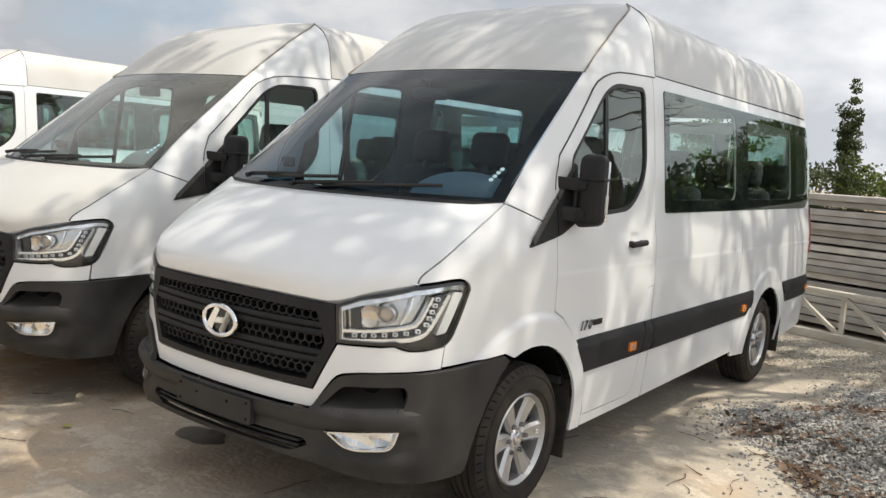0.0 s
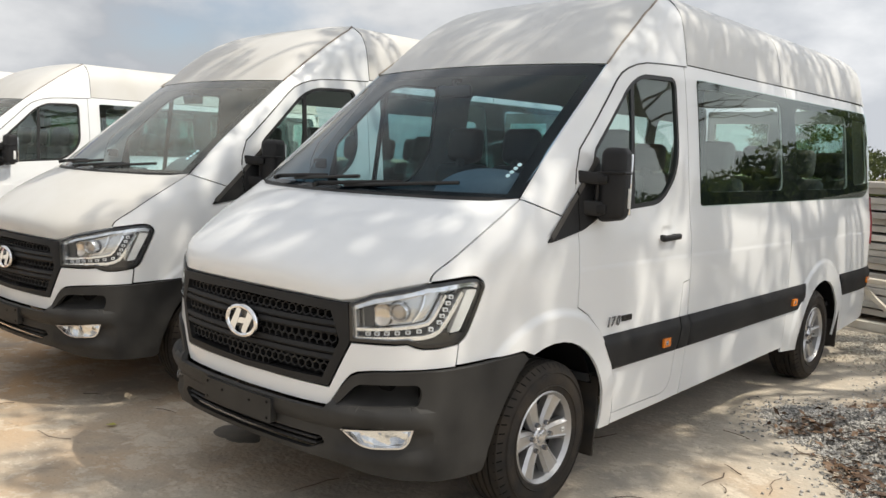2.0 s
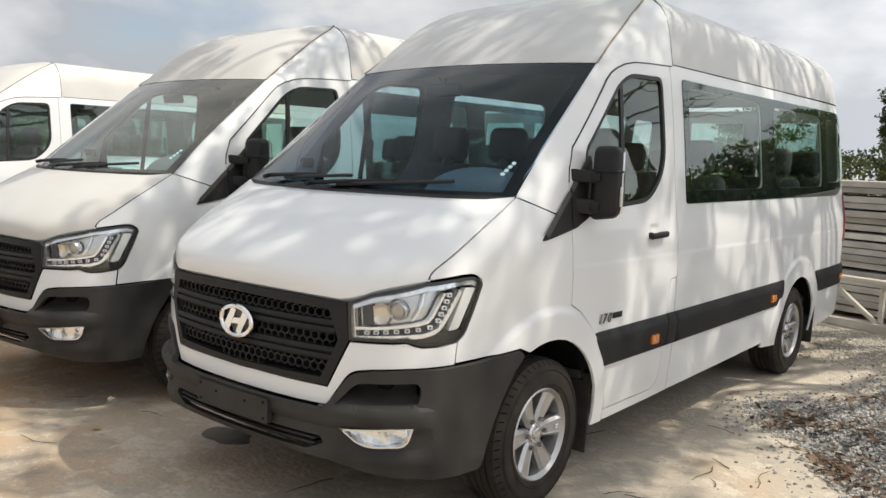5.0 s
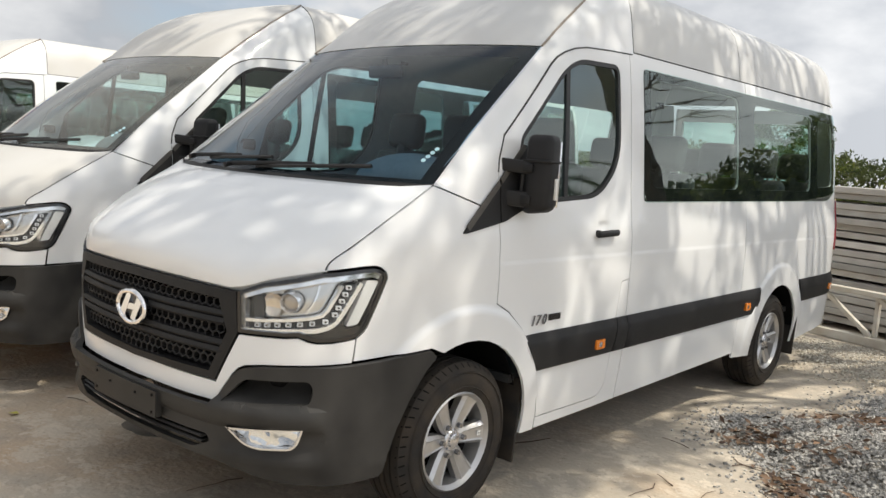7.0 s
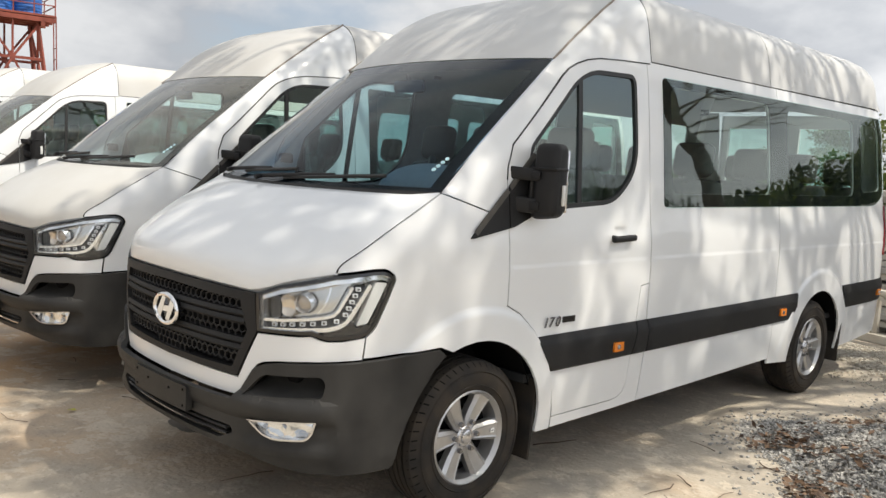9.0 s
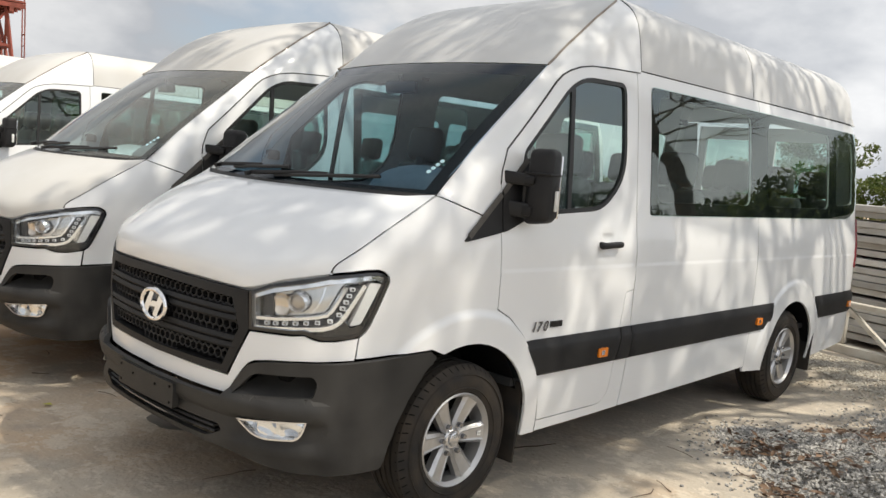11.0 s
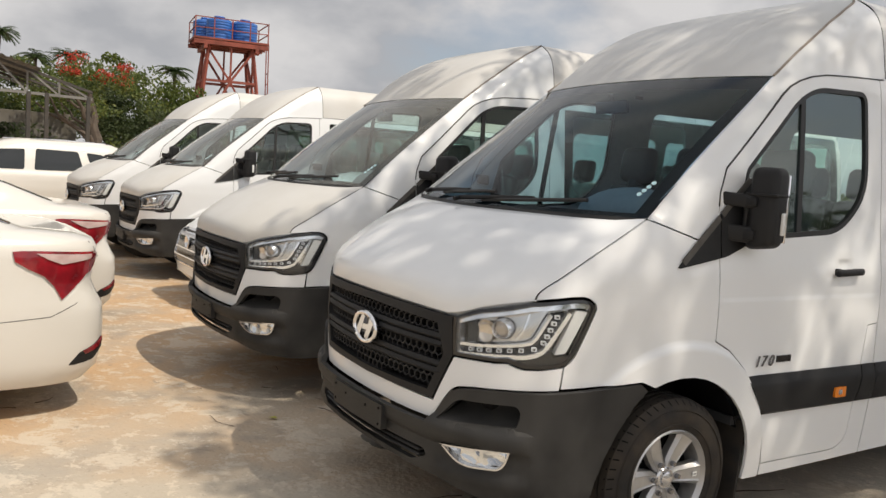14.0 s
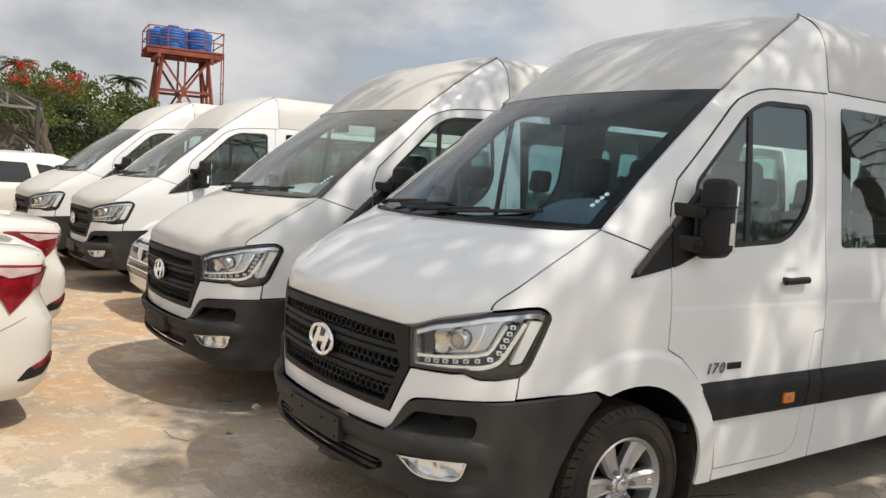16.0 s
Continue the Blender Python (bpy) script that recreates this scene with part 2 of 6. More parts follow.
def tube(bm, pts, r, seg=8, r_end=None):
    """A round bar along points."""
    pts = [Vector(p) for p in pts]
    rings = []
    for i, p in enumerate(pts):
        d = (pts[min(i + 1, len(pts) - 1)] - pts[max(i - 1, 0)]).normalized()
        a = d.orthogonal().normalized() if i == 0 else (rings_axis - d * rings_axis.dot(d)).normalized()
        rings_axis = a
        b = d.cross(a)
        rr = r if r_end is None else r + (r_end - r) * i / (len(pts) - 1)
        rings.append([bm.verts.new(p + (a * math.cos(k * math.tau / seg) + b * math.sin(k * math.tau / seg)) * rr) for k in range(seg)])
    for A, B in zip(rings, rings[1:]):
        for k in range(seg):
            bm.faces.new((A[k], A[(k + 1) % seg], B[(k + 1) % seg], B[k]))
    bm.faces.new(rings[0])
    bm.faces.new(rings[-1])


def lathe(bm, prof, axis="x", seg=48, at=(0, 0, 0)):
    """Turns a profile of (along axis, radius) about the axis."""
    rings = []
    for a, r in prof:
        ring = []
        for k in range(seg):
            c, s = math.cos(k * math.tau / seg) * r, math.sin(k * math.tau / seg) * r
            co = {"x": (a, c, s), "y": (c, a, s), "z": (c, s, a)}[axis]
            ring.append(bm.verts.new(Vector(co) + Vector(at)))
        rings.append(ring)
    for A, B in zip(rings, rings[1:]):
        for k in range(seg):
            bm.faces.new((A[k], A[(k + 1) % seg], B[(k + 1) % seg], B[k]))


def grid_mesh(bm, f, nu, nv):
    """A sheet through f(u, v), u and v from 0 to 1."""
    vs = [[bm.verts.new(f(i / nu, j / nv)) for j in range(nv + 1)] for i in range(nu + 1)]
    for i in range(nu):
        for j in range(nv):
            bm.faces.new((vs[i][j], vs[i + 1][j], vs[i + 1][j + 1], vs[i][j + 1]))
    return vs


def prism(bm, outline, depth, m=None):
    """A flat outline in x and y, given depth in z, placed by m."""
    m = m or Matrix()
    lo = [bm.verts.new(m @ Vector((x, y, 0))) for x, y in outline]
    hi = [bm.verts.new(m @ Vector((x, y, depth))) for x, y in outline]
    bm.faces.new(lo[::-1])
    bm.faces.new(hi)
    for i in range(len(lo)):
        j = (i + 1) % len(lo)
        bm.faces.new((lo[i], lo[j], hi[j], hi[i]))


def spline(pts, n):
    """Catmull-Rom through points."""
    P = [np.array(p, float) for p in pts]
    P = [2 * P[0] - P[1]] + P + [2 * P[-1] - P[-2]]
    out_ = []
    for i in range(1, len(P) - 2):
        for k in range(n):
            t = k / n
            a, b, c, d = P[i - 1:i + 3]
            out_.append(0.5 * (2 * b + (c - a) * t + (2 * a - 5 * b + 4 * c - d) * t * t + (3 * b - a - 3 * c + d) * t ** 3))
    out_.append(P[-2])
    return np.array(out_)


def rounded(poly, radius, seg=4):
    """Rounds the corners of a 2D polygon; radius: one, or one a corner."""
    res = []
    n = len(poly)
    for i, p in enumerate(poly):
        r = radius[i] if isinstance(radius, (list, tuple)) else radius
        p, a, b = Vector(p), Vector(poly[i - 1]), Vector(poly[(i + 1) % n])
        if r <= 0:
            res.append(tuple(p))
            continue
        la, lb = (a - p).length, (b - p).length
        d = min(r, la * 0.49, lb * 0.49)
        p1, p2 = p + (a - p) / la * d, p + (b - p) / lb * d
        for k in range(seg + 1):
            t = k / seg
            q = p1 * (1 - t) ** 2 + p * 2 * t * (1 - t) + p2 * t * t
            res.append(tuple(q))
    return res


def offset_poly(poly, d):
    """Moves a polygon's edges inwards by d (outwards where negative)."""
    area = sum(a[0] * b[1] - b[0] * a[1] for a, b in zip(poly, poly[1:] + poly[:1]))
    if area < 0:
        poly = poly[::-1]
    res, n = [], len(poly)
    for i in range(n):
        p, a, b = Vector(poly[i]), Vector(poly[i - 1]), Vector(poly[(i + 1) % n])
        e1, e2 = (p - a), (b - p)
        if e1.length < 1e-7 or e2.length < 1e-7:
            continue
        e1.normalize(), e2.normalize()
        n1, n2 = Vector((-e1.y, e1.x)), Vector((-e2.y, e2.x))
        m_ = n1 + n2
        if m_.length < 1e-4:
            m_ = n1
        m_.normalize()
        res.append(tuple(p + m_ * (d / max(0.35, m_.dot(n1)))))
    return res


def inside(poly, x, y):
    c = False
    for (x1, y1), (x2, y2) in zip(poly, poly[1:] + poly[:1]):
        if (y1 > y) != (y2 > y) and x < (x2 - x1) * (y - y1) / (y2 - y1) + x1:
            c = not c
    return c


def densify(poly, step):
    res = []
    for a, b in zip(poly, poly[1:] + poly[:1]):
        k = max(1, int(math.dist(a, b) / step + 0.5))
        res += [(a[0] + (b[0] - a[0]) * i / k, a[1] + (b[1] - a[1]) * i / k) for i in range(k)]
    return res


from mathutils.geometry import delaunay_2d_cdt


def skin(bm, outer, holes, place, step=0.05, thick=0.012, rows=(), marks=()):
    """Fills a 2D outline with holes by small faces, and puts them in space by place(a, b, depth); the rims get the given depth."""
    loops = [densify(outer, step)] + [densify(h, step) for h in holes]
    pts, edges = [], []
    for lp in loops:
        o = len(pts)
        pts += [Vector(p) for p in lp]
        edges += [(o + i, o + (i + 1) % len(lp)) for i in range(len(lp))]
    nb = len(pts)
    xs, ys = [p[0] for p in outer], [p[1] for p in outer]
    B = np.array([tuple(p) for p in pts])
    nx, ny = int((max(xs) - min(xs)) / step), int((max(ys) - min(ys)) / step)
    for i in range(1, nx + 1):
        for j in range(1, ny + 1):
            x, y = min(xs) + (i - 0.5 + 0.25 * (j % 2)) * step, min(ys) + (j - 0.5) * step
            if np.min((B[:, 0] - x) ** 2 + (B[:, 1] - y) ** 2) < (0.45 * step) ** 2:
                continue
            if rows and min(abs(y - r) for r in rows) < .3 * step:
                continue
            if marks and min((x - a) ** 2 + (y - b) ** 2 for a, b in marks) < (.55 * step) ** 2:
                continue
            if inside(loops[0], x, y) and not any(inside(h, x, y) for h in loops[1:]):
                pts.append(Vector((x, y)))
    for x, y in marks:
        if np.min((B[:, 0] - x) ** 2 + (B[:, 1] - y) ** 2) > .006 ** 2 and inside(loops[0], x, y) and not any(inside(h, x, y) for h in loops[1:]):
            pts.append(Vector((x, y)))
    for y in rows:
        for k in range(int((max(xs) - min(xs)) / .03)):
            x = min(xs) + (k + .5) * .03
            if np.min((B[:, 0] - x) ** 2 + (B[:, 1] - y) ** 2) > .008 ** 2 and inside(loops[0], x, y) and not any(inside(h, x, y) for h in loops[1:]):
                pts.append(Vector((x, y)))
    vs, es, fs, _, _, _ = delaunay_2d_cdt(pts, edges, [], 0, 1e-6)
    V = [bm.verts.new(place(v.x, v.y, 0.0)) for v in vs]
    deep = {}
    for f in fs:
        cx, cy = sum(vs[i].x for i in f) / 3, sum(vs[i].y for i in f) / 3
        if inside(loops[0], cx, cy) and not any(inside(h, cx, cy) for h in loops[1:]):
            try:
                bm.faces.new([V[i] for i in f])
            except ValueError:
                pass
    if thick:
        back = {V[i]: (vs[i].x, vs[i].y) for i in range(len(V))}
        for e in [e for e in bm.edges if len(e.link_faces) == 1 and e.verts[0] in back and e.verts[1] in back]:
            for v in e.verts:
                if v not in deep:
                    deep[v] = bm.verts.new(place(*back[v], -thick))
            a, b = e.verts
            bm.faces.new((a, b, deep[b], deep[a]))
    for v in [v for v in V if not v.link_faces]:
        bm.verts.remove(v)

# ---- the van ----
# own axes: nose towards -y, driver's side towards +x, origin on the ground under the front axle
PLAN = spline([(0, -.955), (.28, -.945), (.5, -.918), (.62, -.885), (.75, -.82), (.845, -.735), (.905, -.62), (.945, -.47), (.975, -.28), (.992, -.08),
               (1.0, .2), (1.0, 1.2), (1.0, 2.6), (1.0, 3.8), (.999, 4.45), (.988, 4.84), (.955, 5.05), (.88, 5.17), (.7, 5.21)], 12)
ARC = np.r_[0, np.cumsum(np.linalg.norm(np.diff(PLAN, axis=0), axis=1))]
_front = PLAN[:, 1] < .1
_side = slice(int(np.argmax(PLAN[:, 1] > -.9)), len(PLAN))


def ux(x):
    """Way round the body from the middle of the nose, for a place on the nose at x."""
    return math.copysign(float(np.interp(abs(x), PLAN[_front, 0], ARC[_front])), x)


def uy(y):
    """The same for a place on the driver's side at y."""
    return float(np.interp(y, PLAN[_side, 1], ARC[_side]))


TUMBLE = spline([(.2, .972), (.35, .985), (.6, 1.0), (1.0, 1.002), (1.114, 1.002), (1.135, .998), (1.22, .9945), (1.40, .968), (1.8, .927), (2.12, .886), (2.20, .868), (2.40, .832),
                 (2.50, .795), (2.57, .735), (2.62, .65)], 10)
PILLAR = [(1.455, -.215), (1.70, .075), (2.12, .597), (2.25, .78), (2.42, 1.03), (2.52, 1.19), (2.615, 1.386)]     # z, y of the windscreen's and the brow's edge
HOODLINE = spline([(-.70, 1.118), (-.692, 1.143), (-.665, 1.170), (-.60, 1.213), (-.47, 1.300), (-.33, 1.385), (-.215, 1.455)], 8)               # y, z of the bonnet's edge


def wide(z):
    return float(np.interp(z, TUMBLE[:, 0], TUMBLE[:, 1]))


def edge_y(z):
    return float(np.interp(z, [p[0] for p in PILLAR], [p[1] for p in PILLAR]))


def body(u, z, d=0.0):
    """The point of the body's skin at u round the plan and height z, d metres proud of it."""
    s = abs(u)
    x, y = np.interp(s, ARC, PLAN[:, 0]), np.interp(s, ARC, PLAN[:, 1])
    e = 0.02
    x2, y2 = np.interp(s + e, ARC, PLAN[:, 0]), np.interp(s + e, ARC, PLAN[:, 1])
    x1, y1 = np.interp(s - e, ARC, PLAN[:, 0]), np.interp(s - e, ARC, PLAN[:, 1])
    if s < e:
        x1, y1 = -x2, y2
    nx, ny = y2 - y1, -(x2 - x1)
    k = math.hypot(nx, ny)
    nx, ny = nx / k, ny / k
    ins = 1.0 - wide(z)
    if y < -.3:
        ins *= max(0.25, 1 - (-.3 - y) / .5)
        if z > 1.0:
            ins += 0.05 * (z - 1.0) * min(1, (-.3 - y) / .3)
    if z > 1.455:
        ins += 0.058 * math.exp(-((y - edge_y(z)) / 0.10) ** 2) * min(1, max(0, (2.625 - z) / .18))
    elif y < 0:
        zh = np.interp(y, HOODLINE[:, 0], HOODLINE[:, 1])
        ins += 0.022 * math.exp(-((zh - z) / 0.06) ** 2) * min(1, -y / .2)
    if y > 4.5 and z > 2.0:
        ins += 0.10 * ((y - 4.5) / .7) ** 2 * (z - 2.0) / .6
    q = d - ins
    return Vector((math.copysign(x + nx * q, u), y + ny * q, z))


def arch(cy, r, a0, a1, n=18, cz=.36):
    """Points of a wheel opening's edge, as way and height."""
    return [(uy(cy + r * math.cos(a0 + (a1 - a0) * k / n)), cz + r * math.sin(a0 + (a1 - a0) * k / n)) for k in range(n + 1)]


def mirrored(poly):
    return [(-u, z) for u, z in poly][::-1]


def coons(bottom, top, left, right, bulge=0.0, edge=4):
    """A sheet through four edges (each a list of points, left and right from bottom to top)."""
    def at(c, t):
        c = np.array([tuple(p) for p in c])
        s = np.linspace(0, 1, len(c))
        return np.array([np.interp(t, s, c[:, k]) for k in range(3)])

    def f(u, v):
        p = (1 - v) * at(bottom, u) + v * at(top, u) + (1 - u) * at(left, v) + u * at(right, v)
        p -= (1 - u) * (1 - v) * at(bottom, 0) + u * (1 - v) * at(bottom, 1) + (1 - u) * v * at(top, 0) + u * v * at(top, 1)
        k = bulge * (4 * v * (1 - v)) * (1 - (2 * u - 1) ** edge)
        return Vector(p) + Vector((0, -0.72 * k, 0.7 * k))
    return f


GAP = 0.003
ZC = .36
RW = 3.67


def van_panel(name, outer, holes, material, parent, both=True, d=0.0, step=0.06, thick=0.014, label="", gap=GAP, rows=(), marks=()):
    made = []
    for side in ((1, -1) if both else (1,)):
        bm = bmesh.new()
        o = offset_poly(outer, gap) if gap else outer
        dd = d if callable(d) else (lambda u, z: d)
        skin(bm, o, holes, lambda a, b, q: body(side * a, b, dd(a, b) + q), step, thick, rows, marks)
        made.append(part(name, bm, material, parent, label))
    return made


def strip(points, width):
    """A band of even width along a 2D line."""
    left, right = [], []
    for i, p in enumerate(points):
        a, b = Vector(points[max(0, i - 1)]), Vector(points[min(len(points) - 1, i + 1)])
        n = Vector((-(b - a).y, (b - a).x)).normalized() * width / 2
        left.append((p[0] + n.x, p[1] + n.y))
        right.append((p[0] - n.x, p[1] - n.y))
    return left + right[::-1]


def ring(poly, width):
    return offset_poly(poly, 0), [offset_poly(poly, width)]


# outlines on the skin, as (way, height)
slope = 0.008
def yz(y, z):
    return (uy(y), z + slope * max(0, y - 1.0))


DOOR_WIN = rounded([yz(.285, 1.385), yz(1.0, 1.43), yz(1.213, 1.60), yz(1.213, 2.095), yz(.84, 2.082), yz(.705, 2.022), yz(.345, 1.68)], [.02, .10, .16, .05, .09, .09, .02], 5)
DOOR_EDGE = [yz(.165, 1.30), yz(.163, 1.52), yz(.169, 1.58), yz(.210, 1.682), yz(.38, 1.835), yz(.60, 2.036), yz(.655, 2.079), yz(.715, 2.110), yz(.79, 2.136), yz(.90, 2.156), yz(1.10, 2.170), yz(1.335, 2.180)]
DOOR_FOOT = [yz(1.255, .975), yz(1.205, .59), yz(1.19, .44), yz(1.165, .395), yz(1.12, .370), yz(1.06, .364), yz(.56, .362)]
DOOR = [yz(.168, .95)] + DOOR_EDGE + [yz(1.335, .985)] + DOOR_FOOT + [yz(.515, .56), yz(.455, .70), yz(.36, .82), yz(.26, .905)]
SIDE_WIN = rounded([yz(1.475, 1.395), yz(4.74, 1.395), yz(4.985, 1.50), yz(4.955, 2.12), yz(1.475, 2.122)], [.03, .14, .09, .05, .035], 5)
# headlamp: inner lower corner, along the foot with its dip, up the outer end, back along the top
HEAD = [(ux(.607), .866), (.80, .871), (.850, .877), (.888, .864), (.918, .858), (.975, .859), (1.040, .866), (1.070, .875), (1.092, .892), (1.108, .915), (1.160, 1.030), (1.187, 1.096), (1.181, 1.114), (1.160, 1.129), (1.135, 1.136), (1.088, 1.134), (.932, 1.115), (.701, 1.064), (ux(.597), 1.022)]
SHOULDER = [(float(u), float(z)) for u, z in [(uy(y), z) for y, z in HOODLINE]]


def hood_edge(side, n=10):
    pts = []
    for y, z in HOODLINE[::max(1, len(HOODLINE) // n)]:
        pts.append(body(side * uy(y), z, -0.004))
    pts.append(body(side * uy(HOODLINE[-1][0]), HOODLINE[-1][1], -0.004))
    return pts


def windscreen_edges():
    """Bottom, top, left and right edge of the glass, seen from the driver's seat reversed: -x to +x."""
    def bow(a, b, ahead, up, n=16):
        r_ = []
        for k in range(n + 1):
            t = k / n
            w = 1 - (2 * t - 1) ** 2
            p = a.lerp(b, t)
            r_.append(p + Vector((0, -ahead * w, up * w)))
        return r_
    b1 = body(uy(-.215), 1.455, -0.012)
    t1 = body(uy(.597), 2.12, -0.008)
    m1 = body(uy(.185), 1.79, -0.008)
    flip = lambda p: Vector((-p.x, p.y, p.z))
    bottom = bow(flip(b1), b1, .18, -.012)
    top = bow(flip(t1), t1, .12, .006)
    def side(a, m_, c, n=10):
        return [a * (1 - t) ** 2 + (m_ * 2 - (a + c) / 2) * 2 * t * (1 - t) + c * t * t for t in [k / n for k in range(n + 1)]]
    return bottom, top, side(flip(b1), flip(m1), flip(t1)), side(b1, m1, t1)


def sheet(f, u0, u1, v0, v1, nu, nv, sink=0.0):
    bm = bmesh.new()
    def g(a, b):
        u, v = u0 + (u1 - u0) * a, v0 + (v1 - v0) * b
        p = f(u, v)
        if sink:
            n = (f(min(1, u + .02), v) - f(max(0, u - .02), v)).cross(f(u, min(1, v + .02)) - f(u, max(0, v - .02))).normalized()
            p = p - n * sink
        return p
    grid_mesh(bm, g, nu, nv)
    return bm


def build_wheel(van, x, y, side, dual=False):
    """Tyre, alloy rim with six broad spokes, hub and nuts."""
    out_ = 1 if side > 0 else -1
    bm = bmesh.new()
    R, r0, w = .356, .212, .118
    prof = [(-w * .86, r0), (-w, r0 + .02), (-w * 1.04, .28), (-w * .96, .325), (-w * .80, R - .007)]
    for gx in (-.055, -.018, .018, .055):
        prof += [(gx - .006, R - .001), (gx - .005, R - .011), (gx + .005, R - .011), (gx + .006, R - .001)]
    prof += [(w * .80, R - .007), (w * .96, .325), (w * 1.01, .30), (w * 1.03, .296), (w * 1.04, .28), (w * 1.03, .255), (w * 1.0, r0 + .022), (w * .93, r0 + .004), (w * .86, r0)]
    lathe(bm, [(out_ * a, r) for a, r in prof], "x", 56, (x, y, ZC - .004))
    tyre = part("tyre", bm, RUBBER, van, "dusty black rubber tyre")
    # short cuts across the tread's shoulder, and two raised rings on the side wall
    bm = bmesh.new()
    for k in range(52):
        a = math.tau * k / 52
        m_ = Matrix.Translation((x, y, ZC - .004)) @ Matrix.Rotation(a, 4, "X")
        vs_ = [bm.verts.new(m_ @ Vector((out_ * px_, py_ + q_, pz_))) for q_, side_ in ((-.003, 0), (.003, 1)) for px_, py_, pz_ in ((w * .70, 0, R - .0035), (w * .83, .004, R - .011), (w * .965, .010, .326))]
        bm.faces.new((vs_[0], vs_[1], vs_[4], vs_[3]))
        bm.faces.new((vs_[1], vs_[2], vs_[5], vs_[4]))
    bmesh.ops.recalc_face_normals(bm, faces=bm.faces)
    tagged(part("tread_cuts", bm, DARK, tyre), kind="stuff")
    bm = bmesh.new()
    for r_ in (.305, .243):
        lathe(bm, [(out_ * w * 1.02, r_ - .004), (out_ * (w * 1.045 + .002), r_), (out_ * w * 1.02, r_ + .004)], "x", 56, (x, y, ZC - .004))
    part("sidewall_ring", bm, RUBBER, tyre)
    bm = bmesh.new()
    lathe(bm, [(x + out_ * a, r) for a, r in [(.0, .185), (.045, .192), (.095, .196), (.108, .206), (.116, .212), (.110, .219), (.100, .216)]], "x", 56, (0, y, ZC - .004))
    rim = part("rim", bm, ALLOY, van, "silver alloy wheel rim")
    bm = bmesh.new()
    lathe(bm, [(x + out_ * a, r) for a, r in [(.02, .19), (.012, .10), (.012, .001)]], "x", 40, (0, y, ZC - .004))
    part("brake_drum", bm, DARK, rim)
    bm = bmesh.new()
    for k in range(6):
        a = k * math.tau / 6
        c, sn = math.cos(a), math.sin(a)
        def spoke(r, t, h):
            return bm.verts.new((x + out_ * h, y + c * r - sn * t, ZC - .004 + sn * r + c * t))
        sect = []
        for r, w_, h in ((.030, .020, .086), (.070, .034, .086), (.12, .041, .090), (.17, .047, .097), (.206, .056, .104)):
            sect.append([spoke(r, t * w_, h - e) for t, e in ((-1, .050), (-1, .016), (-.66, .001), (-.5, .004), (.5, .004), (.66, .001), (1, .016), (1, .050))])
        for A, B in zip(sect, sect[1:]):
            for q in range(8):
                bm.faces.new((A[q], A[(q + 1) % 8], B[(q + 1) % 8], B[q]))
        bm.faces.new(sect[0])
        bm.faces.new(sect[-1])
    part("spokes", bm, ALLOY, rim, smooth=False)
    bm = bmesh.new()
    lathe(bm, [(x + out_ * a, r) for a, r in [(.03, .052), (.082, .050), (.090, .043), (.091, .034), (.099, .031), (.103, .024), (.104, .001)]], "x", 30, (0, y, ZC - .004))
    part("hub_cap", bm, SILVER, rim)
    if side > 0 and y < 1:
        bm = bmesh.new()
        box(bm, (.002, .026, .020), (x + .0965, y + .168, ZC - .004), (0, 0, 3), 0)
        part("wheel_sticker", bm, PAPER, rim, "small white paper sticker")
        bm = bmesh.new()
        box(bm, (.001, .014, .004), (x + .0985, y + .168, ZC - .004), (0, 0, 3), 0)
        part("sticker_bar", bm, DASH, rim)
    for k in range(6):
        bm = bmesh.new()
        a = k * math.tau / 6
        cyl(bm, .0125, .0105, .024, (x + out_ * .090, y + math.cos(a) * .070, ZC - .004 + math.sin(a) * .070), (0, out_ * 90, 0), 6)
        part("nut", bm, DARKCHROME, rim)


def build_seat(van, x, y, z=.80, width=.44, back=.62):
    seat = new("seat")
    seat.parent = van
    tagged(seat, "dark vinyl seat with headrest")
    bm = bmesh.new()
    box(bm, (width, .46, .14), (x, y, z), (4, 0, 0), .05, 3)
    part("cushion", bm, SEAT, seat)
    bm = bmesh.new()
    box(bm, (width, .13, back), (x, y + .25, z + back / 2 + .02), (-10, 0, 0), .055, 3)
    part("backrest", bm, SEAT, seat)
    bm = bmesh.new()
    box(bm, (width * .62, .115, .225), (x, y + .31, z + back + .14), (-8, 0, 0), .052, 4)
    tube(bm, [Vector((x, y + .28, z + back - .02)), Vector((x, y + .305, z + back + .08))], .05, 8)
    part("headrest", bm, SEAT, seat)
    bm = bmesh.new()
    box(bm, (width * .5, .30, z - .55), (x, y, (z + .55) / 2), (0, 0, 0), .02, 1)
    part("seat_base", bm, DASH, seat)


GLASS_PARTS = ('windscreen', 'side_window', 'door_window', 'rear_window', 'lamp_lens', 'fog_lens')


